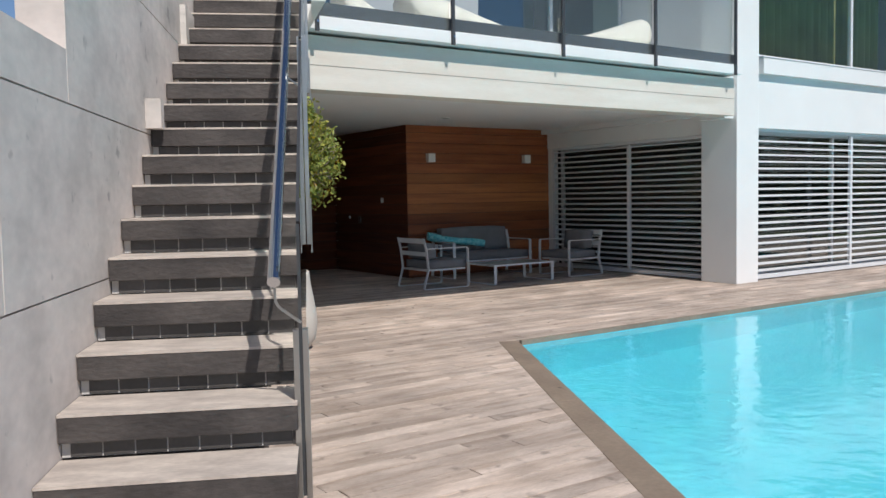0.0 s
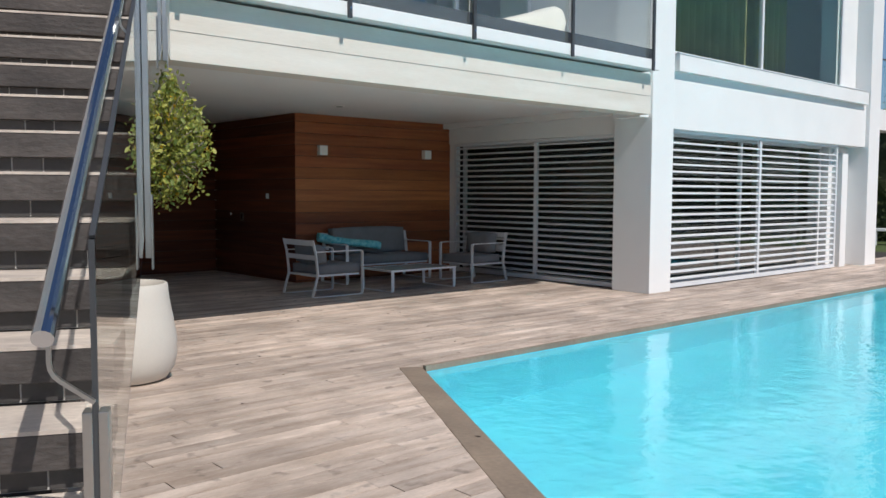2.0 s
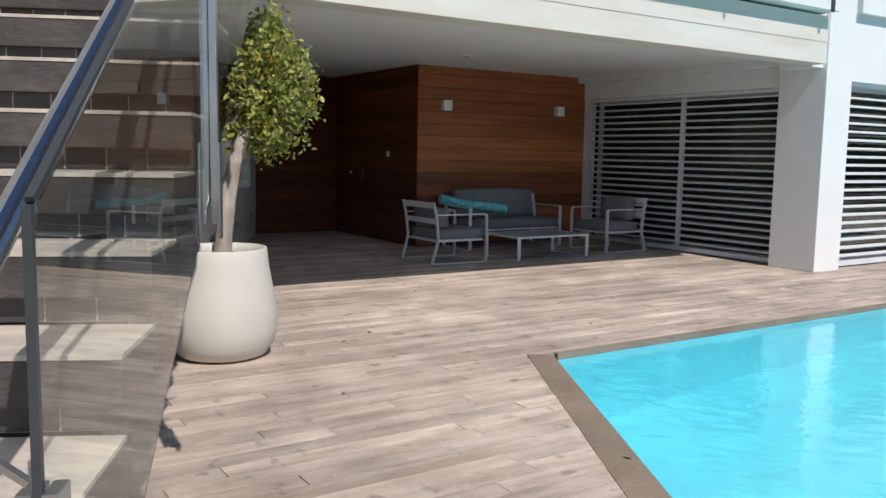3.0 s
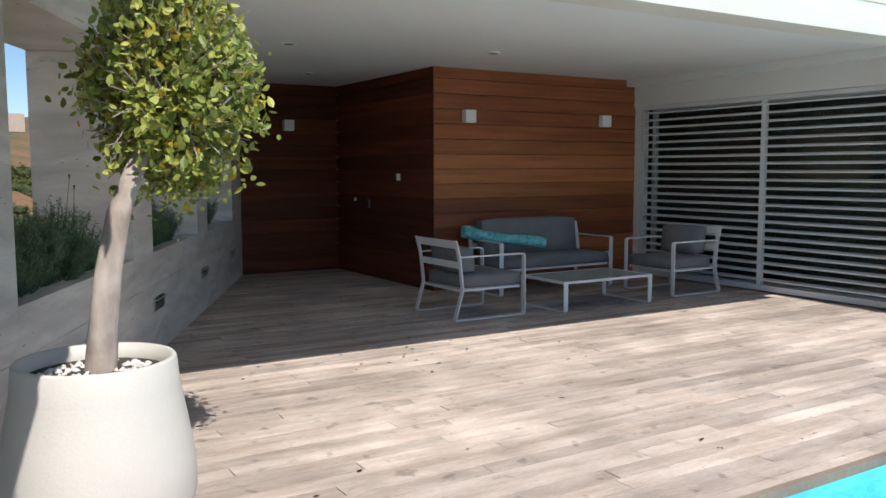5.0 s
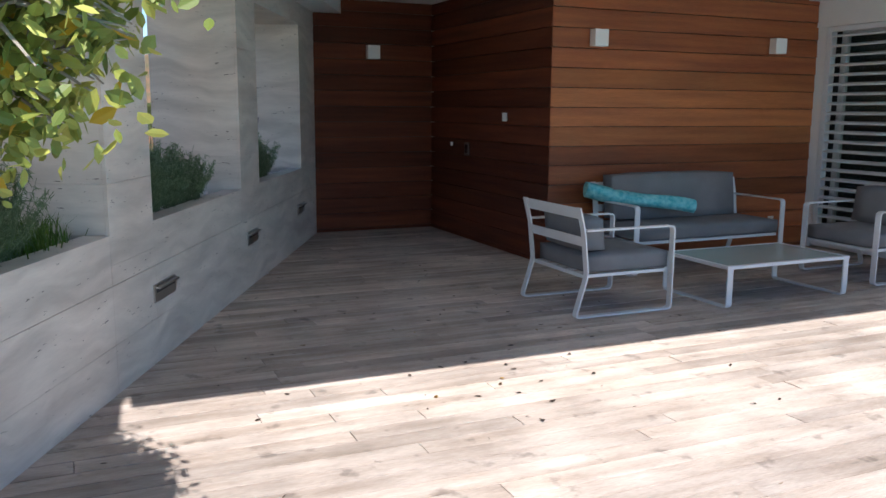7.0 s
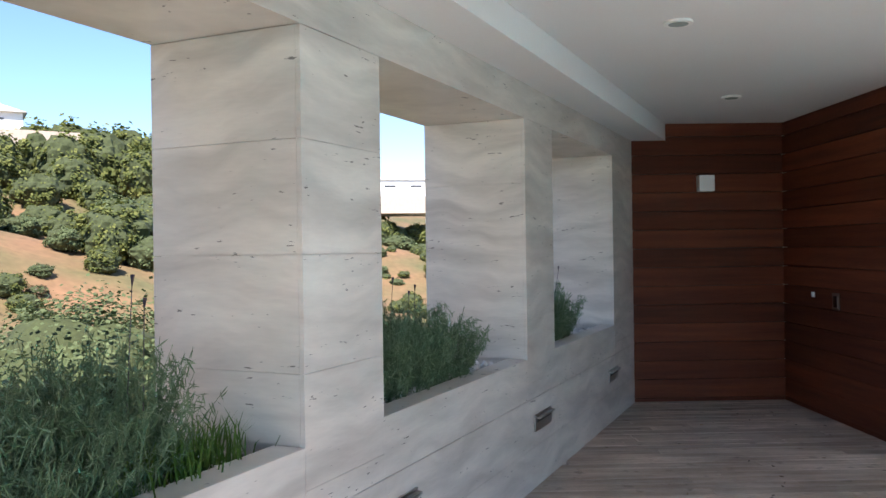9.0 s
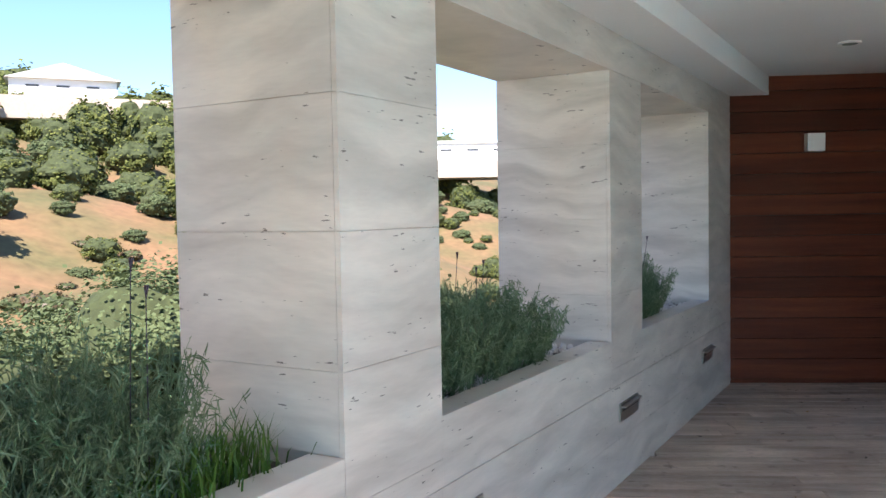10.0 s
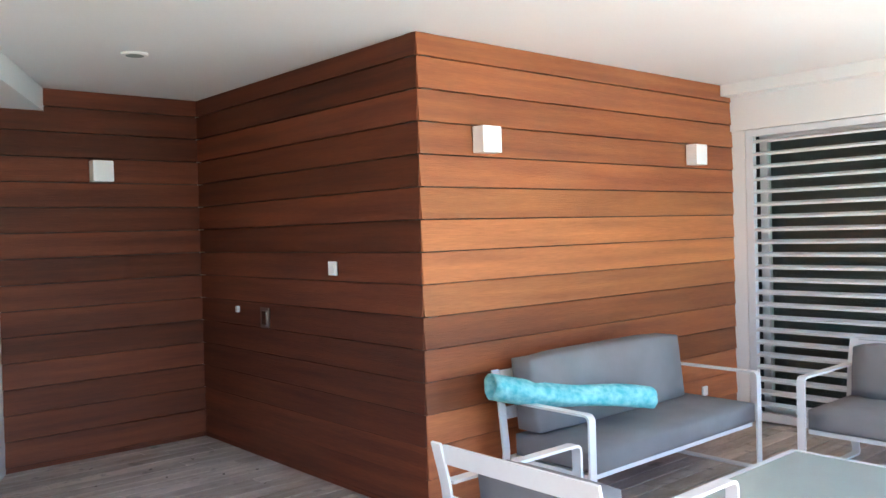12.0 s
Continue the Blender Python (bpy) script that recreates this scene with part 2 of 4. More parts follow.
# ---- builders ----
def box(bm, x0, x1, y0, y1, z0, z1):
    vs = [bm.verts.new((x, y, z)) for z in (z0, z1) for x, y in ((x0, y0), (x1, y0), (x1, y1), (x0, y1))]
    for f in ((3, 2, 1, 0), (4, 5, 6, 7), (0, 1, 5, 4), (1, 2, 6, 5), (2, 3, 7, 6), (3, 0, 4, 7)):
        bm.faces.new([vs[i] for i in f])
    return vs


def prism(bm, pts, z0, z1):
    a = [bm.verts.new((x, y, z0)) for x, y in pts]
    b = [bm.verts.new((x, y, z1)) for x, y in pts]
    bm.faces.new(a[::-1]); bm.faces.new(b)
    for i in range(len(pts)):
        j = (i + 1) % len(pts)
        bm.faces.new((a[i], a[j], b[j], b[i]))


def soften(bm, r, seg=2):
    bmesh.ops.bevel(bm, geom=list(bm.edges), offset=r, segments=seg, affect="EDGES", profile=0.6)


def mesh_of(name, bm, material, smooth=False):
    me = bpy.data.meshes.new(name)
    bmesh.ops.recalc_face_normals(bm, faces=bm.faces)
    bm.to_mesh(me); bm.free()
    for mt in (material if isinstance(material, (list, tuple)) else [material]):
        me.materials.append(mt)
    if smooth:
        me.polygons.foreach_set("use_smooth", [True] * len(me.polygons))
    return me


def part(name, bm, material, parent, label="", m=None, smooth=False, kind=""):
    ob = new(name, bm if isinstance(bm, bpy.types.Mesh) else mesh_of(name, bm, material, smooth))
    ob.parent = parent
    if m is not None:
        ob.matrix_basis = m
    return tagged(ob, label, kind=kind)


def thing(name, m=None, label="", category="", group="", kind=""):
    ob = new(name)
    ob.empty_display_size = 0.1
    if m is not None:
        ob.matrix_basis = m
    return tagged(ob, label, category, group, kind)


def solid(name, bm, material, label="", category="", kind="", m=None, smooth=False, group=""):
    ob = new(name, mesh_of(name, bm, material, smooth))
    if m is not None:
        ob.matrix_basis = m
    return tagged(ob, label, category, group, kind)


def block(name, dims, material, parent, label="", m=None, bevel=0.0):
    bm = bmesh.new(); box(bm, *dims)
    if bevel: soften(bm, bevel)
    return part(name, bm, material, parent, label, m)


def tube(bm, path, r, n=8, cap=True):
    """A round tube along a path; r: a radius or one for each point."""
    rs = r if isinstance(r, (list, tuple)) else [r] * len(path)
    rings = []
    for i, p in enumerate(path):
        p = Vector(p)
        d = (Vector(path[min(i + 1, len(path) - 1)]) - Vector(path[max(i - 1, 0)])).normalized()
        a = d.cross(Vector((0, 0, 1)) if abs(d.z) < 0.95 else Vector((1, 0, 0))).normalized()
        b = d.cross(a)
        rings.append([bm.verts.new(p + rs[i] * (math.cos(t) * a + math.sin(t) * b)) for t in (2 * math.pi * k / n for k in range(n))])
    for q, w in zip(rings, rings[1:]):
        for k in range(n):
            bm.faces.new((q[k], q[(k + 1) % n], w[(k + 1) % n], w[k]))
    if cap:
        bm.faces.new(rings[0][::-1]); bm.faces.new(rings[-1])


def strap(bm, path, w, t, side=(0, 1, 0)):
    """A flat bar of width w and thickness t along a path lying in the plane across side."""
    side = Vector(side)
    rings = []
    for i, p in enumerate(path):
        p = Vector(p)
        d0 = (p - Vector(path[i - 1])).normalized() if i else (Vector(path[1]) - p).normalized()
        d1 = (Vector(path[i + 1]) - p).normalized() if i < len(path) - 1 else d0
        d = (d0 + d1).normalized()
        u = side.cross(d) * (t / 2 / max(0.4, d.dot(d0)))
        v = side * (w / 2)
        rings.append([bm.verts.new(p + q) for q in (u + v, u - v, -u - v, -u + v)])
    for q, r in zip(rings, rings[1:]):
        for k in range(4):
            bm.faces.new((q[k], q[(k + 1) % 4], r[(k + 1) % 4], r[k]))
    bm.faces.new(rings[0][::-1]); bm.faces.new(rings[-1])


def rounded(pts, r=0.03, n=3):
    """A path with its inner corners rounded."""
    out = [Vector(pts[0])]
    for a, b, c in zip(pts, pts[1:], pts[2:]):
        a, b, c = Vector(a), Vector(b), Vector(c)
        p, q = b + (a - b).normalized() * r, b + (c - b).normalized() * r
        for k in range(n + 1):
            t = k / n
            out.append((1 - t) ** 2 * p + 2 * t * (1 - t) * b + t * t * q)
    out.append(Vector(pts[-1]))
    return out


ANG = 64.37
SN = pose(0, 0, 0, 0, 0, ANG)     # the slanted frame of stairs and stone wall: x up the stairs, y away from the pool
def W(s, n):
    c, d = math.cos(radians(ANG)), math.sin(radians(ANG))
    return (s * c - n * d, s * d + n * c)


# ---- large structure ----
CEIL = 2.62
BX0, BX1 = 6.645, 9.85        # timber block
BY, BACK = 11.168, 13.876
FX, FY = 9.66, 6.80          # column corner

# stone wall with openings
T0, T1 = 1.305, 1.97
OPS = [(7.3, 9.31), (9.87, 11.66), (12.22, 13.95)]
ROWS = [-0.05, 0.25, 0.65, 1.05, 1.46, 1.86, 2.25]
def stone_wall():
    wall = thing("wall_west", SN, kind="structure")
    block("parapet_core", (5.6, 15.3, T0 + 0.02, T1, -0.3, 0.55), M_TRAV, wall)
    xs = [5.6] + [v for o in OPS for v in o] + [15.3]
    for a, b in zip(xs[::2], xs[1::2]):
        block("pier_core", (a + 0.02, b - 0.02, T0 + 0.02, T1 - 0.02, 0.55, 2.25), M_TRAV, wall)
    block("lintel", (5.6, 15.3, T0, T1, 2.252, 2.9), M_TRAV, wall)
    for a, b in OPS:
        block("sill", (a, b, T0, T0 + 0.13, 0.55, 0.80), M_TRAV, wall, bevel=0.003)
        block("outer_sill", (a, b, T1 - 0.10, T1, 0.55, 0.80), M_TRAV, wall, bevel=0.003)
        block("planting_soil", (a, b, T0 + 0.13, T1 - 0.10, 0.55, 0.755), M_SOIL, wall)
    g = 0.0008
    j = [5.6, 7.9, 9.31, 9.87, 11.3, 12.22, 13.95, 15.3]
    for z0, z1 in zip(ROWS[:2], ROWS[1:3]):
        for a, b in zip(j, j[1:]):
            top = z1 - g if z1 < 0.6 else 0.548
            block("slab", (a + g, b - g, T0, T0 + 0.018, z0 + g, top), M_TRAV, wall)
    for a, b in zip(xs[::2], xs[1::2]):
        for z0, z1 in zip([0.55] + ROWS[2:-1], ROWS[2:]):
            block("slab", (a + g, b - g, T0, T0 + 0.018, z0 + g, z1 - g), M_TRAV, wall)
            for e in (a, b):
                if 5.7 < e < 15 and z0 > 0.5:
                    lo = max(z0, 0.801)
                    if lo < z1 - 0.02:
                        k = (e, e + 0.018) if e == a else (e - 0.018, e)
                        block("slab", (k[0], k[1], T0 + 0.019, T1, lo + g, z1 - g), M_TRAV, wall)
stone_wall()

def ceiling():
    bm = bmesh.new()
    prism(bm, [W(7.30, 1.30), (2.75, 6.96), (9.99, 6.98), (9.99, 14.2), W(15.4, 1.30)], CEIL, 2.9)
    prism(bm, [W(7.6, 1.015), W(15.0, 1.015), W(15.15, 1.303), W(7.6, 1.303)], 2.46, CEIL - 0.002)
    solid("ceiling", bm, M_CEIL, kind="structure")
ceiling()

def front_beam():
    b = thing("balcony_beam", kind="structure")
    block("stone_beam", (2.72, 9.44, 6.68, 6.96, 2.465, 3.0), M_BEAM, b, bevel=0.004)
    block("stone_course", (2.72, 9.438, 6.677, 6.68, 2.705, 2.7075), M_DARKGAP, b)
    block("beam_return", (9.442, FX - 0.002, 6.86, 7.30, 2.45, 3.16), M_WHITE, b)
    block("slab_edge", (2.72, 9.41, 6.53, 9.4, 3.03, 3.16), M_WHITE, b, bevel=0.006)
    # Landing beam, lengthened towards the stairs to keep sun off the stone wall.
    bm = bmesh.new(); prism(bm, [W(6.40, 0.40), W(6.40, 1.3), W(9, 1.3), W(7.3, 0.60), W(6.98, 0.60), W(6.98, 0.40)], 2.43, 3.0)
    part("landing_beam", bm, M_BEAM, b)
    bm = bmesh.new(); prism(bm, [W(5.85, 0.22), W(5.85, 0.34), W(6.64, 0.34), W(6.64, 1.97), W(16, 1.97), W(16, 1.0), (3.5, 9.4), (2.715, 6.53)], 3.003, 3.16)
    part("landing_slab", bm, M_WHITE, b)
front_beam()

C2X, LVX0, LVX1, FY2 = 16.95, 10.19, 15.88, 6.875
def house():
    w = thing("wall_house", kind="structure")
    block("column", (FX, 10.18, FY, 7.44, 0, 7.0), M_WHITE, w, bevel=0.008)
    block("far_column", (C2X, C2X + 0.5, FY, 7.5, 0, 7.0), M_WHITE, w, bevel=0.008)
    block("spandrel", (10.182, C2X - 0.002, FY2, 7.15, 2.33, 3.30), M_WHITE, w, bevel=0.006)
    block("sill", (10.28, 16.83, FY2 - 0.09, 7.15, 3.14, 3.38), M_WHITE, w, bevel=0.006)
    block("sill_capping", (10.26, 16.85, FY2 - 0.10, 7.15, 3.383, 3.40), M_ALU, w)
    block("pier", (16.1, C2X - 0.002, 7.2, 7.4, 0, 2.33), M_WHITE, w)
    block("slim_pier", (16.25, 16.5, 7.0, 7.197, 0, 2.2), M_WHITE, w)
    block("upper_pier", (16.05, C2X - 0.002, 7.1, 7.4, 3.402, 7), M_WHITE, w)
    block("bulkhead", (9.655, 9.81, 7.442, BY - 0.016, 2.53, CEIL - 0.002), M_WHITE, w)
    block("louvre_head", (9.812, 9.98, 7.442, BY - 0.003, 2.27, 2.9), M_WHITE, w)
    block("louvre_jamb", (9.83, 9.98, 11.055, BY - 0.003, 0, 2.268), M_WHITE, w)
    block("east_wall", (C2X, C2X + 0.4, 7.502, 14, 0, 7.0), M_WHITE, w)
    block("upper_side", (9.80, 10.0, 7.442, 9.9, 3.162, 7.0), M_WHITE, w)
    # Room surfaces added behind glass and louvres, coloured dark to stand for shade.
    block("room_back", (10.61, 16.9, 9.2, 9.4, 0, 7), M_ROOMSHADE, w)
    block("room_back_side", (10.5, 10.6, 7.35, 14, 0, 2.9), M_ROOMSHADE, w)
    block("room_floor", (9.96, 16.9, 7.3, 14, -0.02, 0.0), M_ROOMSHADE, w)
    block("room_ceiling", (9.96, 16.9, 7.3, 14, 2.7, 2.9), M_ROOMSHADE, w)
    block("upper_room_ceiling", (2.4, 16.9, 7.4, 14, 6.2, 6.4), M_WHITE, w)
    block("upper_grey_wall", (4.6, 6.6, 9.0, 9.15, 3.162, 6.2), mat("pale_grey_wall", (0.42, 0.44, 0.47), 0.8, var=0.05), w)
    block("upper_room_back", (2.4, 9.8, 11.5, 11.6, 3.162, 6.2), M_ROOMSHADE, w)
    block("north_wall", (5.0, 16.9, 14.05, 14.2, -0.3, 6.4), M_WHITE, w)
house()

def tint(name, gain, base):
    M_TINT = bpy.data.materials.new(name)
    M_TINT.use_nodes = True
    n, l = M_TINT.node_tree.nodes, M_TINT.node_tree.links
    g, t, mx, fr = n.new("ShaderNodeBsdfGlossy"), n.new("ShaderNodeBsdfTransparent"), n.new("ShaderNodeMixShader"), n.new("ShaderNodeLayerWeight")
    g.inputs["Roughness"].default_value = 0.01
    t.inputs[0].default_value = (0.86, 0.93, 0.90, 1)
    pw, ad = n.new("ShaderNodeMath"), n.new("ShaderNodeMath")
    pw.operation, ad.operation = "POWER", "MULTIPLY_ADD"
    pw.inputs[1].default_value, ad.inputs[1].default_value, ad.inputs[2].default_value = 4.0, gain, base
    l.new(fr.outputs["Facing"], pw.inputs[0]); l.new(pw.outputs[0], ad.inputs[0]); l.new(ad.outputs[0], mx.inputs[0]); l.new(t.outputs[0], mx.inputs[1]); l.new(g.outputs[0], mx.inputs[2])
    l.new(mx.outputs[0], n["Material Output"].inputs[0])
    return M_TINT
M_TINT = tint("clear_window_glass", 0.4, 0.03)
M_TINTED = tint("reflective_window_glass", 0.7, 0.16)

def sliding_window(name, x0, x1, y, z0, z1, splits, axis="x", pane=None):
    w = thing(name, kind="structure")
    def b(nm, a, c, d0, d1, lo, hi, mt):
        dims = (a, c, y + d0, y + d1, lo, hi) if axis == "x" else (y + d0, y + d1, a, c, lo, hi)
        block(nm, dims, mt, w)
    b("window_frame", x0, x1, 0, 0.06, z0, z0 + 0.06, M_ALU)
    b("window_frame", x0, x1, 0, 0.06, z1 - 0.06, z1, M_ALU)
    edges = [x0, *splits, x1]
    for e in edges:
        k = min(max(e - 0.03, x0), x1 - 0.06)
        b("window_frame", k, k + 0.06, 0.0, 0.06, z0 + 0.061, z1 - 0.061, M_ALU)
    for a, c in zip(edges, edges[1:]):
        b("pane", a + 0.035, c - 0.035, 0.025, 0.035, z0 + 0.062, z1 - 0.062, pane or M_TINTED)
sliding_window("window_1", 10.19, 16.04, 6.98, 3.402, 6.1, (13.0,), "x", M_TINT)
sliding_window("window_2", 10.2, 16.0, 7.3, 0.02, 2.33, (13.0,))
sliding_window("window_3", 7.45, 11.05, 10.05, 0.02, 2.27, (), "y", M_TINT)
sliding_window("window_4", 2.5, 9.78, 9.2, 3.165, 6.15, (4.5, 6.7, 8.2))

def curtain(x0, x1, y, z0, z1, material):
    bm = bmesh.new()
    n = int((x1 - x0) / 0.03)
    rows = [[bm.verts.new((x0 + (x1 - x0) * i / n, y + 0.075 * math.sin(i * 0.9) + 0.025 * math.sin(i * 2.3), z)) for i in range(n + 1)] for z in (z0, z1)]
    for i in range(n):
        bm.faces.new((rows[0][i], rows[0][i + 1], rows[1][i + 1], rows[1][i]))
    bmesh.ops.solidify(bm, geom=bm.faces[:], thickness=0.004)
    solid("curtain", bm, material, "long olive-grey pleated curtain hanging behind the upper window", "curtain", smooth=True)
curtain(10.3, 12.9, 7.25, 3.42, 6.15, mat("olive_curtain", (0.56, 0.54, 0.25), 0.9, var=0.2, scale=3))
curtain(13.0, 14.3, 7.28, 3.42, 6.15, bpy.data.materials["olive_curtain"])

def louvre_screen(name, length, height, post, m, pitch=0.105):
    w = thing(name, m, kind="structure")
    block("bottom_rail", (0, length, 0, 0.05, 0.02, 0.085), M_SLAT, w)
    block("top_rail", (0, length, 0, 0.05, height - 0.05, height), M_SLAT, w)
    for x in (0, post, length - 0.06):
        block("post", (x, x + 0.06, 0.001, 0.049, 0.086, height - 0.051), M_SLAT, w)
    bm = bmesh.new()
    vs = box(bm, 0.0, 1.0, 0.0, 0.05, -0.008, 0.008)
    for v in vs:
        v.co.z += (v.co.y - 0.03) * 0.35
    me = mesh_of("slat", bm, M_SLAT)
    z = 0.15
    while z < height - 0.08:
        for a, b in ((0.06, post), (post + 0.06, length - 0.06)):
            part("slat", me, None, w, m=Matrix.Translation((a, 0.0, z)) @ Matrix.Diagonal((b - a, 1, 1, 1)))
        z += pitch
louvre_screen("louvre_screen_front", LVX1 - LVX0, 2.33, 12.92 - LVX0, pose(LVX0, 6.93, 0))
louvre_screen("louvre_screen_side", 11.05 - 7.45, 2.265, 11.05 - 9.11 - 0.03, pose(9.83, 11.05, 0, 0, 0, -90), 0.0965)

def cladding(name, length, m, wood, pale=None):
    w = thing(name, m, kind="structure")
    block("backing", (0.0, length, 0.03, 0.10, 0, CEIL), M_DARKGAP, w)
    bm = bmesh.new()
    vs = box(bm, 0, length, 0, 0.022, 0, 0.168)
    for v in vs[:4]:
        if v.co.y < 0.01: v.co.y -= 0.012
    me = mesh_of("board", bm, wood)
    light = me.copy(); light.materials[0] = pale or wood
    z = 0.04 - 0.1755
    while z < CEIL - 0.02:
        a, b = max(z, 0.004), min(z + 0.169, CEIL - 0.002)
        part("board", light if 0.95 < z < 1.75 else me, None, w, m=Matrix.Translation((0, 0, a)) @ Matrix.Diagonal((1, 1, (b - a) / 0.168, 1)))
        z += 0.1755
    return w
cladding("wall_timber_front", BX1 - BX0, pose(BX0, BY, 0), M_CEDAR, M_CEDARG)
cladding("wall_timber_side", BACK - BY, pose(BX0, BACK, 0, 0, 0, -90), M_CEDARSHADE)
cladding("wall_timber_back", BX0 - 4.9, pose(4.9, BACK, 0), M_CEDARSHADE)

# pool and deck
POOL = [(4.13, 5.13), (15.95, 5.13), (15.1, 2.0), (12.0, -9.0), (-3.55, -9.0)]
def pool():
    p = thing("pool", kind="structure")
    bm = bmesh.new()
    top = [bm.verts.new((x, y, -0.045)) for x, y in POOL]
    bot = [bm.verts.new((x, y, -1.5)) for x, y in POOL]
    bm.faces.new(bot)
    n = len(POOL)
    for i in range(n):
        bm.faces.new((top[i], top[(i + 1) % n], bot[(i + 1) % n], bot[i]))
    part("basin", bm, M_POOLTILE, p)
pool()

def water():
    m = bpy.data.materials.new("pool_water")
    m.use_nodes = True
    n, l = m.node_tree.nodes, m.node_tree.links
    b = n["Principled BSDF"]
    b.inputs["Base Color"].default_value = (0.75, 0.97, 1.0, 1)
    b.inputs["Transmission Weight"].default_value, b.inputs["Roughness"].default_value, b.inputs["IOR"].default_value = 1, 0.02, 1.33
    tc = n.new("ShaderNodeTexCoord")
    ns = n.new("ShaderNodeTexNoise"); ns.inputs["Scale"].default_value = 7; ns.inputs["Detail"].default_value = 4
    l.new(tc.outputs["Object"], ns.inputs["Vector"])
    bp = n.new("ShaderNodeBump"); bp.inputs["Strength"].default_value = 0.35; bp.inputs["Distance"].default_value = 0.02
    l.new(ns.outputs["Fac"], bp.inputs["Height"]); l.new(bp.outputs[0], b.inputs["Normal"])
    bm = bmesh.new()
    bm.faces.new([bm.verts.new((x, y, -0.05)) for x, y in POOL])
    ob = solid("water", bm, m, kind="structure")
    ob.visible_shadow = False
water()

def deck_base():
    bm = bmesh.new()
    prism(bm, [(-4, 5.17), (21.9, 5.17), (21.9, 14), W(15.0, 1.3), W(3, 1.3)], -0.3, -0.03)
    prism(bm, [(-9, -9), (-3.64, -9), (4.08, 5.12), (4.08, 5.17), (-4, 5.17)], -0.3, -0.031)
    prism(bm, [(12.05, -9), (21.9, -9), (21.9, 5.089), (16.0, 5.089)], -0.3, -0.031)
    solid("ground_under_deck", bm, M_DARKGAP, kind="structure")
deck_base()

def deck():
    d = thing("floor_deck", kind="structure")
    rng = random.Random(5)
    pitch = 0.122
    near, far = [], []
    for r in range(-40, 115):
        y0 = r * pitch
        x = -4.5 + rng.uniform(0, 1.6)
        while x < 20.4:
            L = rng.choice((1.2, 1.5, 1.8, 2.1, 2.4))
            a, b = x + 0.0012, x + L - 0.0012
            x += L
            y1 = y0 + pitch - 0.004
            yc = (y0 + y1) / 2
            y0b, cut = y0, 0
            lim = 4.085 - (5.13 - y0) * 0.548 - 0.165
            if y0 < 5.17 < y1 + 0.01 and b > lim:      # the row that meets the pool corner
                if a < lim: far.append((a, lim, y0, y1, 0, 0))
                a, y0b = max(a, lim + 0.002), 5.17
            elif yc <= 5.17 and b > lim - 0.08:
                if a > lim - 0.082: continue
                b, cut = lim, (y1 - y0) * 0.548
            if yc + 0.06 < 5.17 and a > 10: continue
            if b - a < 0.05: continue
            if b > 9.94 and yc > 6.98: b = 9.94 if yc > 7.44 else b
            if b - a < 0.05: continue
            xl = (1.287 - 0.4325 * yc) / -0.9016
            if yc > 5 and b < xl: continue
            dist = math.hypot((a + b) / 2 - 3.2, (yc - 6.2) * 0.9)
            (near if dist < 3.1 and len(near) < 295 else far).append((a, b, y0b, y1, rng.uniform(-0.0015, 0.0015), cut))
    for a, b, y0, y1, dz, cut in near:
        bm = bmesh.new(); vs = box(bm, a, b, y0, y1, -0.022 + dz, dz)
        for v in (vs[2], vs[6]): v.co.x += cut
        for v in vs[4:]:
            v.co.x += 0.0008 if v.co.x < (a + b) / 2 else -0.0008
            v.co.y += 0.0018 if v.co.y < (y0 + y1) / 2 else -0.0018
        part("plank", bm, M_DECK, d)
    co, fa = [], []
    for a, b, y0, y1, dz, cut in far:
        k = len(co)
        for z, e in ((-0.022 + dz, 0), (dz, 0.002)):
            co += [(a + e, y0 + e, z), (b - e, y0 + e, z), (b - e + cut, y1 - e, z), (a + e, y1 - e, z)]
        fa += [tuple(k + i for i in f) for f in ((4, 5, 6, 7), (0, 1, 5, 4), (1, 2, 6, 5), (2, 3, 7, 6), (3, 0, 4, 7))]
    me = bpy.data.meshes.new("planks"); me.from_pydata(co, [], fa); me.materials.append(M_DECK)
    part("planks", me, None, d, kind="stuff")
    # coping board along the slanted pool side
    e = Matrix.Translation((4.125, 5.13, 0)) @ pose(0, 0, 0, 0, 0, 180 + 61.26)
    x, k = 0.0, 0
    while x < 10:
        block("coping_board", (x + 0.002, x + 2.3, -0.185, -0.004, -0.05, 0.004), M_COPING, d, m=e, bevel=0.004)
        x += 2.304
    x = 4.17
    while x < 16:
        block("edge_board", (x, x + 2.4, 5.132, 5.168, -0.05, 0.002), M_COPING, d)
        x += 2.404
deck()

def deck_far():
    """Boards past the far end of the pool, joined."""
    co, fa = [], []
    for r in range(0, 40):
        y0 = 5.16 - (r + 1) * 0.122
        x0 = 15.98 + (y0 - 5.17) * 0.28
        k = len(co)
        for z in (-0.022, 0):
            co += [(x0 + 0.02, y0, z), (21.8, y0, z), (21.8, y0 + 0.117, z), (x0 + 0.05, y0 + 0.117, z)]
        fa += [tuple(k + i for i in f) for f in ((4, 5, 6, 7), (0, 1, 5, 4), (1, 2, 6, 5), (2, 3, 7, 6), (3, 0, 4, 7))]
    me = bpy.data.meshes.new("planks"); me.from_pydata(co, [], fa); me.materials.append(M_DECK)
    tagged(new("floor_deck_far", me), kind="structure")
deck_far()

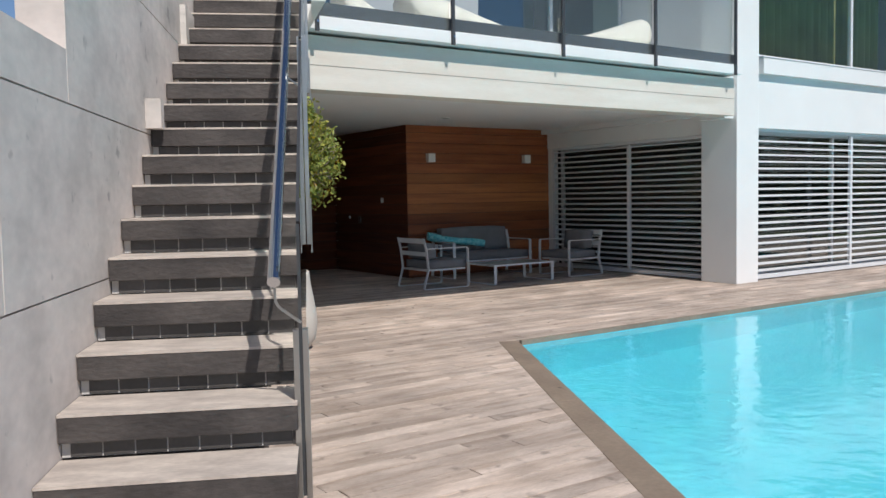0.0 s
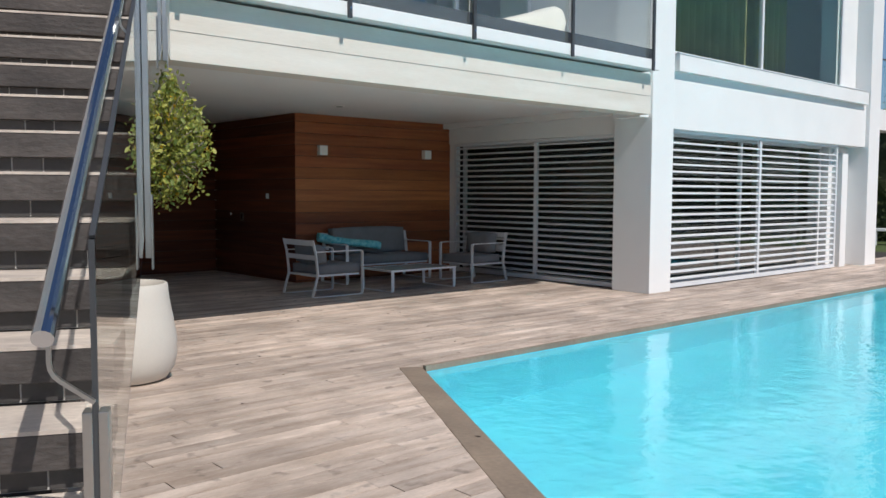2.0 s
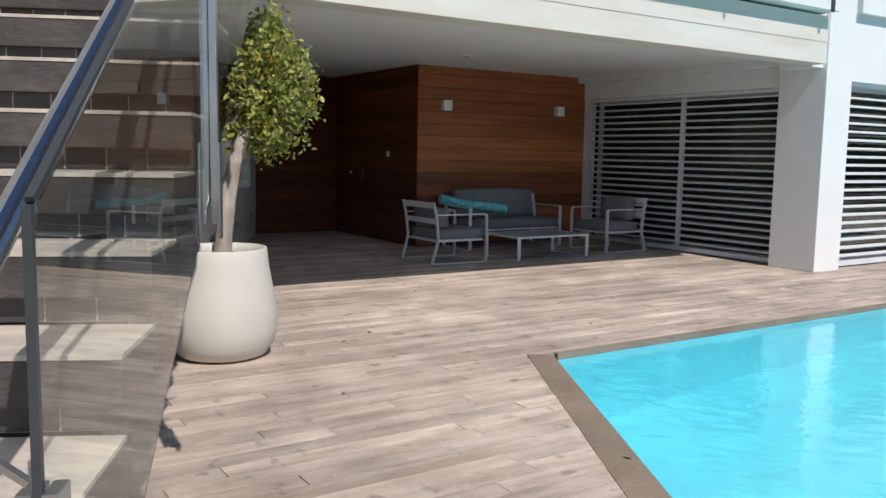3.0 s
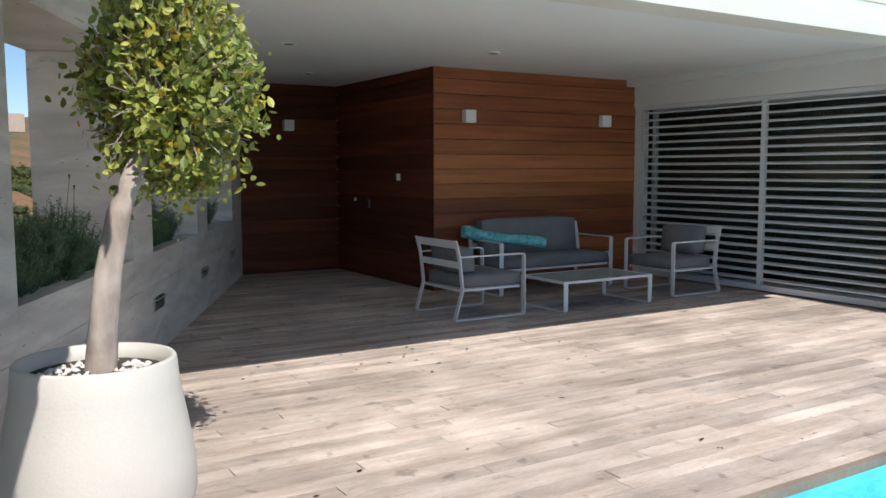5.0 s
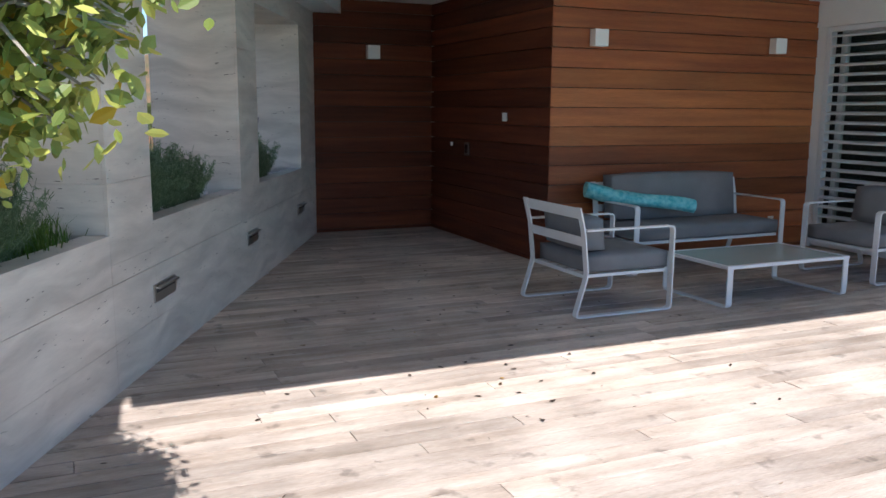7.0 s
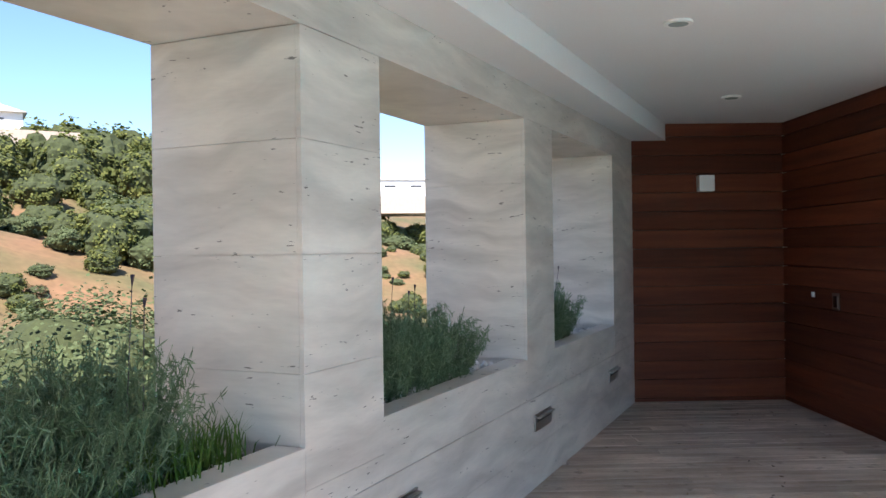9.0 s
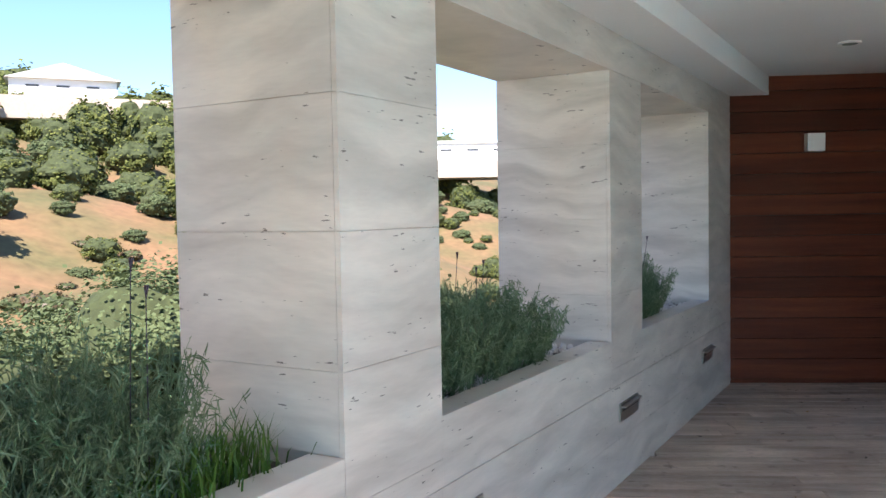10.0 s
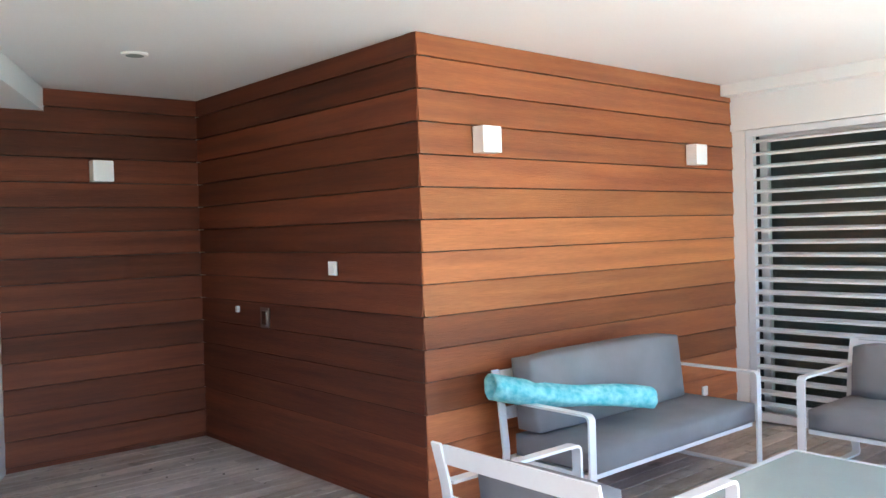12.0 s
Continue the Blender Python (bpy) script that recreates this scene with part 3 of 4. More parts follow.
def hill_height(x, y):
    nn = -0.9016 * x + 0.4325 * y
    if nn <= 2:
        near = -10 < x < 21.5 and -14 < y < 15
        return -2.2 if near else -0.25
    q = nn - 2
    h = -1.0 - 6.5 * (1 - math.exp(-q / 7)) + max(0, q - 10) * 0.275
    h = min(h, 17.5 + 2.5 * noise.noise((x * 0.02, y * 0.02, 3)))
    return h + (2.2 * noise.noise((x * 0.06, y * 0.06, 0)) + 0.5 * noise.noise((x * 0.3, y * 0.3, 5))) * min(1, q / 12)

def ground():
    """Hill and level land in one sheet out to the horizon."""
    co, fa = [], []
    na, nr = 160, 96
    for j in range(nr + 1):
        r = 0 if j == 0 else 5 * (1.062 ** j)
        for i in range(na):
            t = 2 * math.pi * i / na
            x, y = 5 + r * math.cos(t), 6 + r * math.sin(t)
            co.append((x, y, hill_height(x, y)))
    for j in range(nr):
        for i in range(na):
            a, b = j * na + i, j * na + (i + 1) % na
            fa.append((a, b, b + na, a + na))
    me = bpy.data.meshes.new("ground"); me.from_pydata(co, [], fa)
    me.materials.append(M_HILL)
    me.polygons.foreach_set("use_smooth", [True] * len(me.polygons))
    tagged(new("ground", me), kind="structure")
    bm = bmesh.new(); prism(bm, [(21.9, -30), (80, -30), (80, 40), (21.9, 40)], -0.2, -0.03)
    solid("lawn", bm, M_LAWN, kind="structure")
ground()

# ---- stairs ----
RISE, RUN, NR, NL = 0.1835, 0.2955, 0.425, 1.345
SK = lambda k: 1.317 + RUN * k      # the nosing of step k
def stairs():
    st = thing("stairs", SN, kind="structure")
    N = 17
    for k in range(1, N + 1):
        s, z = SK(k), RISE * k
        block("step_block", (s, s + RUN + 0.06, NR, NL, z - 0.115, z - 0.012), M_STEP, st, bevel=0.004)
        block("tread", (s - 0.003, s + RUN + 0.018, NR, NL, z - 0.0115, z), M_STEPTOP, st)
        x = NR + 0.024
        while x < NL - 0.03 and k > 0:
            w = min(0.118, NL - x - 0.006)
            block("riser_tile", (s + 0.042, s + 0.050, x, x + w, z - RISE + 0.004, z - 0.1165), M_TILE, st)
            x += 0.124
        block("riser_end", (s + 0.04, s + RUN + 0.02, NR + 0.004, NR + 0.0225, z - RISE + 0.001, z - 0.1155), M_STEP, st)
        block("riser_bed", (s + 0.047, s + RUN + 0.02, NR + 0.023, NL, z - RISE + 0.001, z - 0.1155), M_GROUT, st)
    # stepped concrete body under the treads
    for k in range(2, N + 1):
        s, z = SK(k), RISE * k
        block("stair_body", (s + 0.06, s + RUN + 0.029, NR + 0.14, NL, max(0, z - RISE - 0.14), z - RISE - 0.001), M_STEP, st)
    w = thing("wall_stair", SN, kind="structure")
    gap = 0.004
    def panel(s0, s1, z0, z1):
        block("concrete_panel", (s0 + gap, s1 - gap, NL + 0.004, NL + 0.2, z0 + gap, z1 - gap), M_CONC, w)
    block("core", (-5, 5.5, NL + 0.03, NL + 0.19, -0.3, 1.99), M_DARKGAP, w)
    block("core", (2.6, 7.0, NL + 0.03, NL + 0.19, 1.99, 3.6), M_DARKGAP, w)
    panel(-5, 1.0, -0.2, 1.0); panel(1.0, 5.5, -0.2, 1.0)
    panel(-5, 1.75, 1.0, 2.02); panel(1.75, 7.1, 1.0, 1.79); panel(2.57, 7.1, 1.79, 2.58); panel(1.75, 2.57, 1.79, 2.02)
    panel(2.57, 7.1, 2.58, 3.9)
    block("corbel", (4.13, 4.23, NL - 0.09, NL + 0.003, 1.82, 2.0), M_CONC, w)
    # sunlit house wall seen over the stair wall
    block("terrace_wall", (-3, 9, 4.6, 4.8, -0.5, 6), mat("ochre_render", (0.62, 0.47, 0.32), 0.8, var=0.06), w)
stairs()

GN = 0.405                       # plane of the glass
def rail_z(s): return 1.047 + (s - 2.13) * 0.621
def balustrade():
    b = thing("balustrade", SN, "clear glass stair balustrade with round polished handrail", "balustrade")
    lo = lambda s: 0.63 + (s - 3.0) * 0.625
    hi = lambda s: 1.258 + (s - 2.24) * 0.625
    for a, c in ((2.26, 3.92), (3.96, 5.74), (5.78, 6.6)):
        bm = bmesh.new()
        vs = [bm.verts.new((s, y, z)) for y in (GN - 0.005, GN + 0.005) for s, z in ((a, lo(a)), (c, lo(c)), (c, hi(c)), (a, hi(a)))]
        for q in ((0, 1, 2, 3), (7, 6, 5, 4), (0, 4, 5, 1), (1, 5, 6, 2), (2, 6, 7, 3), (3, 7, 4, 0)): bm.faces.new([vs[i] for i in q])
        part("pane", bm, M_GLASS, b).visible_shadow = False
        bm = bmesh.new(); strap(bm, [(a, GN, hi(a) + 0.006), (c, GN, hi(c) + 0.006)], 0.014, 0.01)
        part("glass_capping", bm, M_BLACKMETAL, b, "dark top capping")
    block("glass_edge", (2.245, 2.258, GN - 0.007, GN + 0.007, 0.15, 1.27), M_BLACKMETAL, b, "dark glass edge")
    bm = bmesh.new(); tube(bm, [(2.13, 0.50, 1.047), (6.6, 0.50, rail_z(6.6))], 0.026, 16)
    part("handrail", bm, M_STEEL, b, "polished round handrail", smooth=False)
    for s in (2.2, 4.1, 5.9):
        z = rail_z(s)
        bm = bmesh.new()
        strap(bm, rounded([(0, 0.0, -0.02), (0, 0.0, -0.14), (0, -0.10, -0.215)], 0.03), 0.016, 0.010, side=(1, 0, 0))
        part("rail_bracket", bm, M_BRUSHED, b, m=Matrix.Translation((s, 0.50, z)))
    for s, lo_z, hi_z in ((2.27, -0.02, 0.84),):
        for k, y in enumerate((GN - 0.031, GN + 0.007)):
            block("newel_channel", (s - 0.03, s + 0.03, y, y + 0.024, lo_z, hi_z), M_BRUSHED, b, "brushed steel channel", bevel=0.002)
    for s in (3.94, 5.76):
        lz = lo(s) - 0.12
        block("post", (s - 0.022, s + 0.022, GN - 0.032, GN - 0.007, lz, hi(s) + 0.02), M_BRUSHED, b, "brushed steel post", bevel=0.002)
        block("post", (s - 0.022, s + 0.022, GN + 0.007, GN + 0.020, lz, hi(s) + 0.02), M_BRUSHED, b, "brushed steel post", bevel=0.002)
        block("post_foot", (s - 0.035, s + 0.035, GN - 0.04, GN - 0.033, lz - 0.05, lz + 0.28), M_BRUSHED, b)
balustrade()

# ---- balcony ----
def balcony_rail():
    b = thing("balcony_railing", label="frameless glass balcony railing with dark steel posts", category="balcony railing")
    xs = [2.80, 4.41, 6.00, 7.60, 9.24]
    for x in xs:
        block("post", (x - 0.02, x + 0.02, 6.50, 6.528, 3.01, 4.15), M_BLACKMETAL, b, "dark steel post", bevel=0.002)
        bm = bmesh.new(); tube(bm, [(x, 6.49, 3.10), (x, 6.50, 3.10)], 0.012, 8)
        part("bolt", bm, M_STEEL, b)
    for a, c in zip(xs, xs[1:]):
        block("pane", (a + 0.03, c - 0.03, 6.555, 6.565, 3.17, 4.2), M_GLASS, b).visible_shadow = False
    block("base_channel", (2.75, 9.30, 6.57, 6.63, 3.162, 3.30), M_BLACKMETAL, b, "dark base channel")
    block("top_rail", (2.75, 9.30, 6.54, 6.58, 4.205, 4.235), M_BLACKMETAL, b, "dark top rail")
balcony_rail()

M_WICKER = mat("dark_wicker", (0.05, 0.04, 0.035), 0.7, var=0.3, scale=20, bump=0.6, bscale=120)
M_PILLOW = mat("cream_canvas", (0.72, 0.70, 0.64), 0.9, var=0.08, scale=4)
def lounger():
    t = thing("sun_lounger", pose(0, 0, 0), "low dark wicker sun lounger on the upper balcony", "sun lounger", "balcony loungers")
    block("frame", (0, 1.9, 0, 0.62, 0.12, 0.22), M_WICKER, t, bevel=0.01)
    for x in (0.06, 1.78):
        for y in (0.04, 0.52):
            block("leg", (x, x + 0.06, y, y + 0.06, 0, 0.118), M_WICKER, t)
    block("mattress", (0.03, 1.87, 0.03, 0.59, 0.222, 0.27), M_PILLOW, t, "cream mattress", bevel=0.02)
    return t
def pillow():
    """A canvas wedge that swells from a thin foot to a high, rounded head."""
    bm = bmesh.new()
    n, m = 22, 24
    rings = []
    for i in range(n + 1):
        u = i / n
        h = 0.07 + 0.40 * u ** 1.35
        end = math.sqrt(max(0.0, 1 - max(0.0, (u - 0.86) / 0.14) ** 2)) * 0.9 + 0.1
        start = min(1.0, 0.25 + u * 9)
        ring = []
        for k in range(m):
            g = 2 * math.pi * k / m
            cy, cz = math.copysign(abs(math.cos(g)) ** 0.6, math.cos(g)), math.copysign(abs(math.sin(g)) ** 0.7, math.sin(g))
            z = h / 2 + cz * h / 2 * end + (0.06 * u if cz > 0 else 0) * cz
            y = cy * 0.27 * (1 - 0.2 * u * max(0, cz)) * start * (0.75 + 0.25 * end)
            f = 0.012 * noise.noise(Vector((u * 7, y * 9, z * 6)))
            ring.append(bm.verts.new((1.58 * u + 0.04 * max(0, cz) * u + f, y + f, max(0.0, z + f))))
        rings.append(ring)
    for p, q in zip(rings, rings[1:]):
        for k in range(m):
            bm.faces.new((p[k], p[(k + 1) % m], q[(k + 1) % m], q[k]))
    bm.faces.new(rings[0][::-1]); bm.faces.new(rings[-1])
    return solid("cushion", bm, M_PILLOW, "plump cream canvas wedge cushion lying on a balcony lounger", "cushion", group="balcony cushions", smooth=True)
L1 = lounger(); L1.matrix_basis = pose(6.80, 7.35, 3.162)
copy_thing(L1, pose(4.4, 7.35, 3.162)); copy_thing(L1, pose(2.3, 7.35, 3.162))
P1 = pillow(); P1.matrix_basis = pose(7.0, 7.66, 3.433)
copy_thing(P1, pose(6.05, 7.66, 3.433, 0, 0, 180))
copy_thing(P1, pose(4.15, 7.66, 3.433, 0, 0, 180) @ Matrix.Diagonal((0.35, 0.8, 0.8, 1)))

# ---- garden furniture under the balcony ----
def bar(name, pts, w, t, parent, side, r=0.03, label=""):
    bm = bmesh.new(); strap(bm, rounded(pts, r), w, t, side)
    return part(name, bm, M_ALU, parent, label)

def cushion_mesh(x0, x1, y0, y1, z0, z1, sag=0.012):
    bm = bmesh.new(); box(bm, x0, x1, y0, y1, z0, z1)
    bmesh.ops.subdivide_edges(bm, edges=bm.edges[:], cuts=4, use_grid_fill=True)
    cx, cy, cz = (x0 + x1) / 2, (y0 + y1) / 2, (z0 + z1) / 2
    for v in bm.verts:
        u, w, q = (v.co.x - cx) / (x1 - x0) * 2, (v.co.y - cy) / (y1 - y0) * 2, (v.co.z - cz) / (z1 - z0) * 2
        f = Vector((u * (1 - w * w) * (1 - q * q), w * (1 - u * u) * (1 - q * q), q * (1 - u ** 4) * (1 - w ** 4)))
        v.co += f * sag
        k = sum(abs(e) > 0.99 for e in (u, w, q))
        if k >= 2:
            v.co -= Vector((u, w, q)) * 0.007
    return bm

def seat_unit(kind, width, depth, seat_label, label, category, group, m, cushions, back_h=0.77):
    """Flat white metal frame; x across the front, y to the back."""
    t = thing(kind, m, label, category, group)
    arm = 0.612
    for x in (0.03, width - 0.03):
        bar("side_frame", [(x, depth - 0.01, back_h), (x, depth - 0.055, arm - 0.01), (x, depth - 0.09, 0.30), (x, depth - 0.0, 0.012), (x, 0.012, 0.010), (x, 0.012, arm), (x, depth - 0.07, arm)], 0.05, 0.012, t, (1, 0, 0), 0.035)
    for y in (0.04, depth - 0.11):
        block("seat_rail", (0.058, width - 0.058, y, y + 0.025, 0.275, 0.30), M_ALU, t)
    for x in (0.056, width - 0.068):
        block("seat_side_rail", (x, x + 0.012, 0.066, depth - 0.112, 0.277, 0.299), M_ALU, t)
    n = max(4, int(width / 0.12))
    for i in range(n):
        x = 0.08 + (width - 0.2) * i / (n - 1)
        block("seat_slat", (x, x + 0.04, 0.066, depth - 0.112, 0.28, 0.292), M_ALU, t)
    for z0, z1 in ((0.69, 0.765), (0.50, 0.565)):
        bm = bmesh.new(); vs = box(bm, 0.056, width - 0.056, depth - 0.03, depth - 0.018, z0, z1)
        for v in vs: v.co.y -= (0.765 - v.co.z) * 0.18
        part("back_slat", bm, M_ALU, t)
    part("seat_cushion", cushion_mesh(0.062, width - 0.062, 0.01, depth - 0.12, 0.302, 0.432), M_CUSH, t, seat_label, smooth=True)
    for x0, x1, top in cushions:
        bm = cushion_mesh(x0, x1, depth - 0.31, depth - 0.135, 0.445, top)
        for v in bm.verts: v.co.y += (v.co.z - 0.44) * 0.12
        part("back_cushion", bm, M_CUSH, t, "grey back cushion", smooth=True)
    return t

seat_unit("armchair", 0.79, 0.82, "grey seat cushion", "white metal armchair with grey cushions, back towards the stairs", "armchair", "armchairs at the low table",
          pose(6.60, 9.32, 0, 0, 0, 90), [(0.12, 0.66, 0.68)])
AR = seat_unit("armchair", 0.80, 0.78, "grey seat cushion", "white metal armchair with grey cushions beside the louvres", "armchair", "armchairs at the low table",
          pose(8.66, 10.12, 0, 0, 0, -90), [(0.12, 0.66, 0.76)])
seat_unit("sofa", 1.70, 0.70, "grey sofa seat cushion", "white metal two-seat sofa with grey cushions against the timber wall", "sofa", "",
          pose(7.02, 10.36, 0), [(0.07, 1.46, 0.845)])

def low_table():
    t = thing("low_table", pose(6.97, 9.19, 0), "low white metal table with a frosted glass top", "low table")
    L, Wd, h = 1.22, 0.72, 0.30
    for x in (0.03, L - 0.03):
        bar("leg_frame", [(x, 0.006, h - 0.012), (x, 0.006, 0.006), (x, Wd - 0.006, 0.006), (x, Wd - 0.006, h - 0.012)], 0.05, 0.012, t, (1, 0, 0), 0.03)
    for a in ((0, L, 0, 0.03), (0, L, Wd - 0.03, Wd), (0, 0.03, 0.031, Wd - 0.031), (L - 0.03, L, 0.031, Wd - 0.031)):
        block("top_frame", (*a, h - 0.012, h + 0.012), M_ALU, t)
    block("glass_top", (0.032, L - 0.032, 0.032, Wd - 0.032, h, h + 0.010), M_FROST, t, "frosted pale green glass top", bevel=0.001)
low_table()

def towel():
    bm = bmesh.new()
    a, b = Vector((6.87, 10.90, 0.725)), Vector((7.80, 10.55, 0.545))
    n, m = 26, 20
    rings = []
    for i in range(n + 1):
        t = i / n
        c = a.lerp(b, t); c.z -= 0.02 * math.sin(t * 5)
        r = 0.086 * (1 - 0.14 * t) * (1 + 0.06 * math.sin(9 * t))
        d = (b - a).normalized(); u = d.cross(Vector((0, 0, 1))).normalized(); w = u.cross(d)
        ring = []
        for k in range(m):
            g = 2 * math.pi * k / m
            rr = r * (1 + 0.07 * math.sin(3 * g + t * 4) + 0.04 * math.sin(7 * g + 9 * t))
            ring.append(bm.verts.new(c + rr * (math.cos(g) * u + 0.78 * math.sin(g) * w)))
        rings.append(ring)
    for p, q in zip(rings, rings[1:]):
        for k in range(m):
            bm.faces.new((p[k], p[(k + 1) % m], q[(k + 1) % m], q[k]))
    bm.faces.new(rings[-1])
    inner = [[bm.verts.new(v.co.lerp(a, f) + (b - a).normalized() * e) for v in rings[0]] for f, e in ((0.28, 0.0), (0.30, 0.06), (0.62, 0.02), (0.72, 0.07))]
    for p, q in zip([rings[0]] + inner, inner):
        for k in range(m):
            bm.faces.new((p[(k + 1) % m], p[k], q[k], q[(k + 1) % m]))
    bm.faces.new(inner[-1])
    solid("rolled_towel", bm, M_TOWEL, "rolled turquoise beach towel lying across the sofa arm", "towel", smooth=True)
towel()

# ---- wall and ceiling lamps, switches ----
def sconce(m):
    t = thing("wall_lamp", m, "small square white wall lamp on the timber wall", "wall lamp", "square wall lamps")
    block("body", (-0.072, 0.072, -0.09, -0.002, -0.075, 0.075), M_LAMP, t, bevel=0.004)
    block("backplate", (-0.05, 0.05, -0.0018, 0.006, -0.05, 0.05), M_ALU, t)
    return t
SC = sconce(pose(7.10, BY - 0.012, 2.06))
copy_thing(SC, pose(9.24, BY - 0.012, 2.06))
copy_thing(SC, pose(5.888, BACK - 0.012, 2.048))

def downlight(x, y):
    t = thing("ceiling_light", pose(x, y, CEIL), "small round recessed ceiling light with white rim", "ceiling light", "recessed ceiling lights")
    bm = bmesh.new(); tube(bm, [(0, 0, -0.012), (0, 0, 0.0)], 0.075, 24)
    part("rim", bm, M_LAMP, t)
    bm = bmesh.new(); tube(bm, [(0, 0, -0.014), (0, 0, -0.0125)], 0.05, 24)
    part("lens", bm, M_FROST, t, "frosted lens")
    return t
D1 = downlight(5.65, 12.50)
for x, y in ((4.58, 10.35), (6.6, 9.9)):
    copy_thing(D1, pose(x, y, CEIL))

def small_box(name, label, m, w, h, d, material, inner=None):
    t = thing(name, m, label, name.replace("_", " "))
    block("plate", (-w / 2, w / 2, -d, -0.0, -h / 2, h / 2), material, t, bevel=0.002)
    if inner:
        block(inner[0], (-w / 4, w / 4, -d - 0.006, -d - 0.0002, -h / 3, h / 3), inner[1], t)
    return t
side = lambda y, z: pose(BX0 - 0.013, y, z, 0, 0, -90)
small_box("light_switch", "square white light switch on the timber wall", side(12.0, 1.343), 0.085, 0.085, 0.012, M_LAMP, ("rocker", M_LAMP))
small_box("door_lock", "small steel lock plate on the timber door", side(12.86, 0.99), 0.12, 0.14, 0.008, mat("bronze_plate", (0.10, 0.06, 0.045), 0.4), ("knob", M_STEEL))
small_box("door_pull", "small white door stop on the timber door", side(13.25, 1.03), 0.035, 0.045, 0.02, M_ALU)
small_box("power_socket", "small white socket low on the timber wall", pose(9.345, BY - 0.013, 0.30), 0.07, 0.07, 0.012, M_LAMP, ("cover", M_LAMP))

def step_light(s):
    t = thing("recessed_wall_light", SN @ pose(s, T0, 0.395), "rectangular steel recessed light low in the stone wall", "recessed wall light", "low stone wall lights")
    block("frame", (-0.165, 0.165, -0.012, -0.001, -0.05, 0.05), M_BRUSHED, t, "brushed steel frame", bevel=0.002)
    block("slot", (-0.14, 0.14, -0.016, -0.0125, 0.004, 0.026), M_BLACKMETAL, t, "dark light slot")
    bm = bmesh.new(); vs = box(bm, -0.15, 0.15, -0.040, -0.0125, 0.028, 0.038)
    part("hood", bm, M_BRUSHED, t)
    return t
S1 = step_light(9.98)
for s in (8.08, 11.93, 13.87):
    copy_thing(S1, SN @ pose(s, T0, 0.395))

# ---- plants ----
def leaves(name, pts, size, material, droop=0.0, rng=None, long=1.0, wide=0.27, simple=False):
    """Many small leaves, each a bent quad pair, as one mesh."""
    rng = rng or np.random.RandomState(3)
    n = len(pts)
    d = rng.normal(size=(n, 3)); d[:, 2] -= droop; d /= np.linalg.norm(d, axis=1)[:, None]
    e = rng.normal(size=(n, 3)); e = np.cross(d, e); e /= np.linalg.norm(e, axis=1)[:, None]
    if simple:      # outer leaves face up and outward
        c = pts.mean(0)
        o = pts - c; o /= np.linalg.norm(o, axis=1)[:, None] + 1e-6
        up = o * 0.8 + rng.normal(size=(n, 3)) * 0.42; up[:, 2] += 0.55; up /= np.linalg.norm(up, axis=1)[:, None]
        d = np.cross(up, d); d /= np.linalg.norm(d, axis=1)[:, None]
        e = np.cross(d, up)
    up = np.cross(d, e)
    s = (size * rng.uniform(0.6, 1.25, n))[:, None]
    base, tip = pts - d * s * 0.5 * long, pts + d * s * 0.5 * long
    wd = e * s * wide
    q = [base, pts - d * s * 0.2 * long + wd * 0.85 + up * s * 0.05, pts + d * s * 0.18 * long + wd * 0.9 + up * s * 0.05, tip,
         pts + d * s * 0.18 * long - wd * 0.9 + up * s * 0.05, pts - d * s * 0.2 * long - wd * 0.85 + up * s * 0.05]
    if simple:
        q = [base, pts + wd, tip, pts - wd]
    co = np.stack(q, 1).reshape(-1, 3)
    k = np.arange(n) * len(q)
    fa = np.stack([k, k + 1, k + 2, k + 3], 1) if simple else np.concatenate([np.stack([k, k + 1, k + 2, k + 3], 1), np.stack([k, k + 3, k + 4, k + 5], 1)])
    me = bpy.data.meshes.new(name)
    me.from_pydata(co.tolist(), [], fa.tolist())
    me.materials.append(material)
    return me

def crown_points(n, c, r, rng, clumps=60, fill=0.35, loose=0.14):
    cs = rng.normal(size=(clumps, 3)); cs /= np.linalg.norm(cs, axis=1)[:, None]
    cs *= rng.uniform(0.62, 0.92, clumps)[:, None]
    k = rng.randint(0, clumps, n)
    p = cs[k] + rng.normal(size=(n, 3)) * loose
    inner = rng.uniform(size=n) < fill
    q = rng.normal(size=(n, 3)); q /= np.linalg.norm(q, axis=1)[:, None]
    p[inner] = (q * rng.uniform(0.3, 0.95, n)[:, None])[inner]
    return p * np.array(r) + np.array(c)

POT = (2.17, 6.20)
CR = Vector((2.53, 6.40, 1.785))
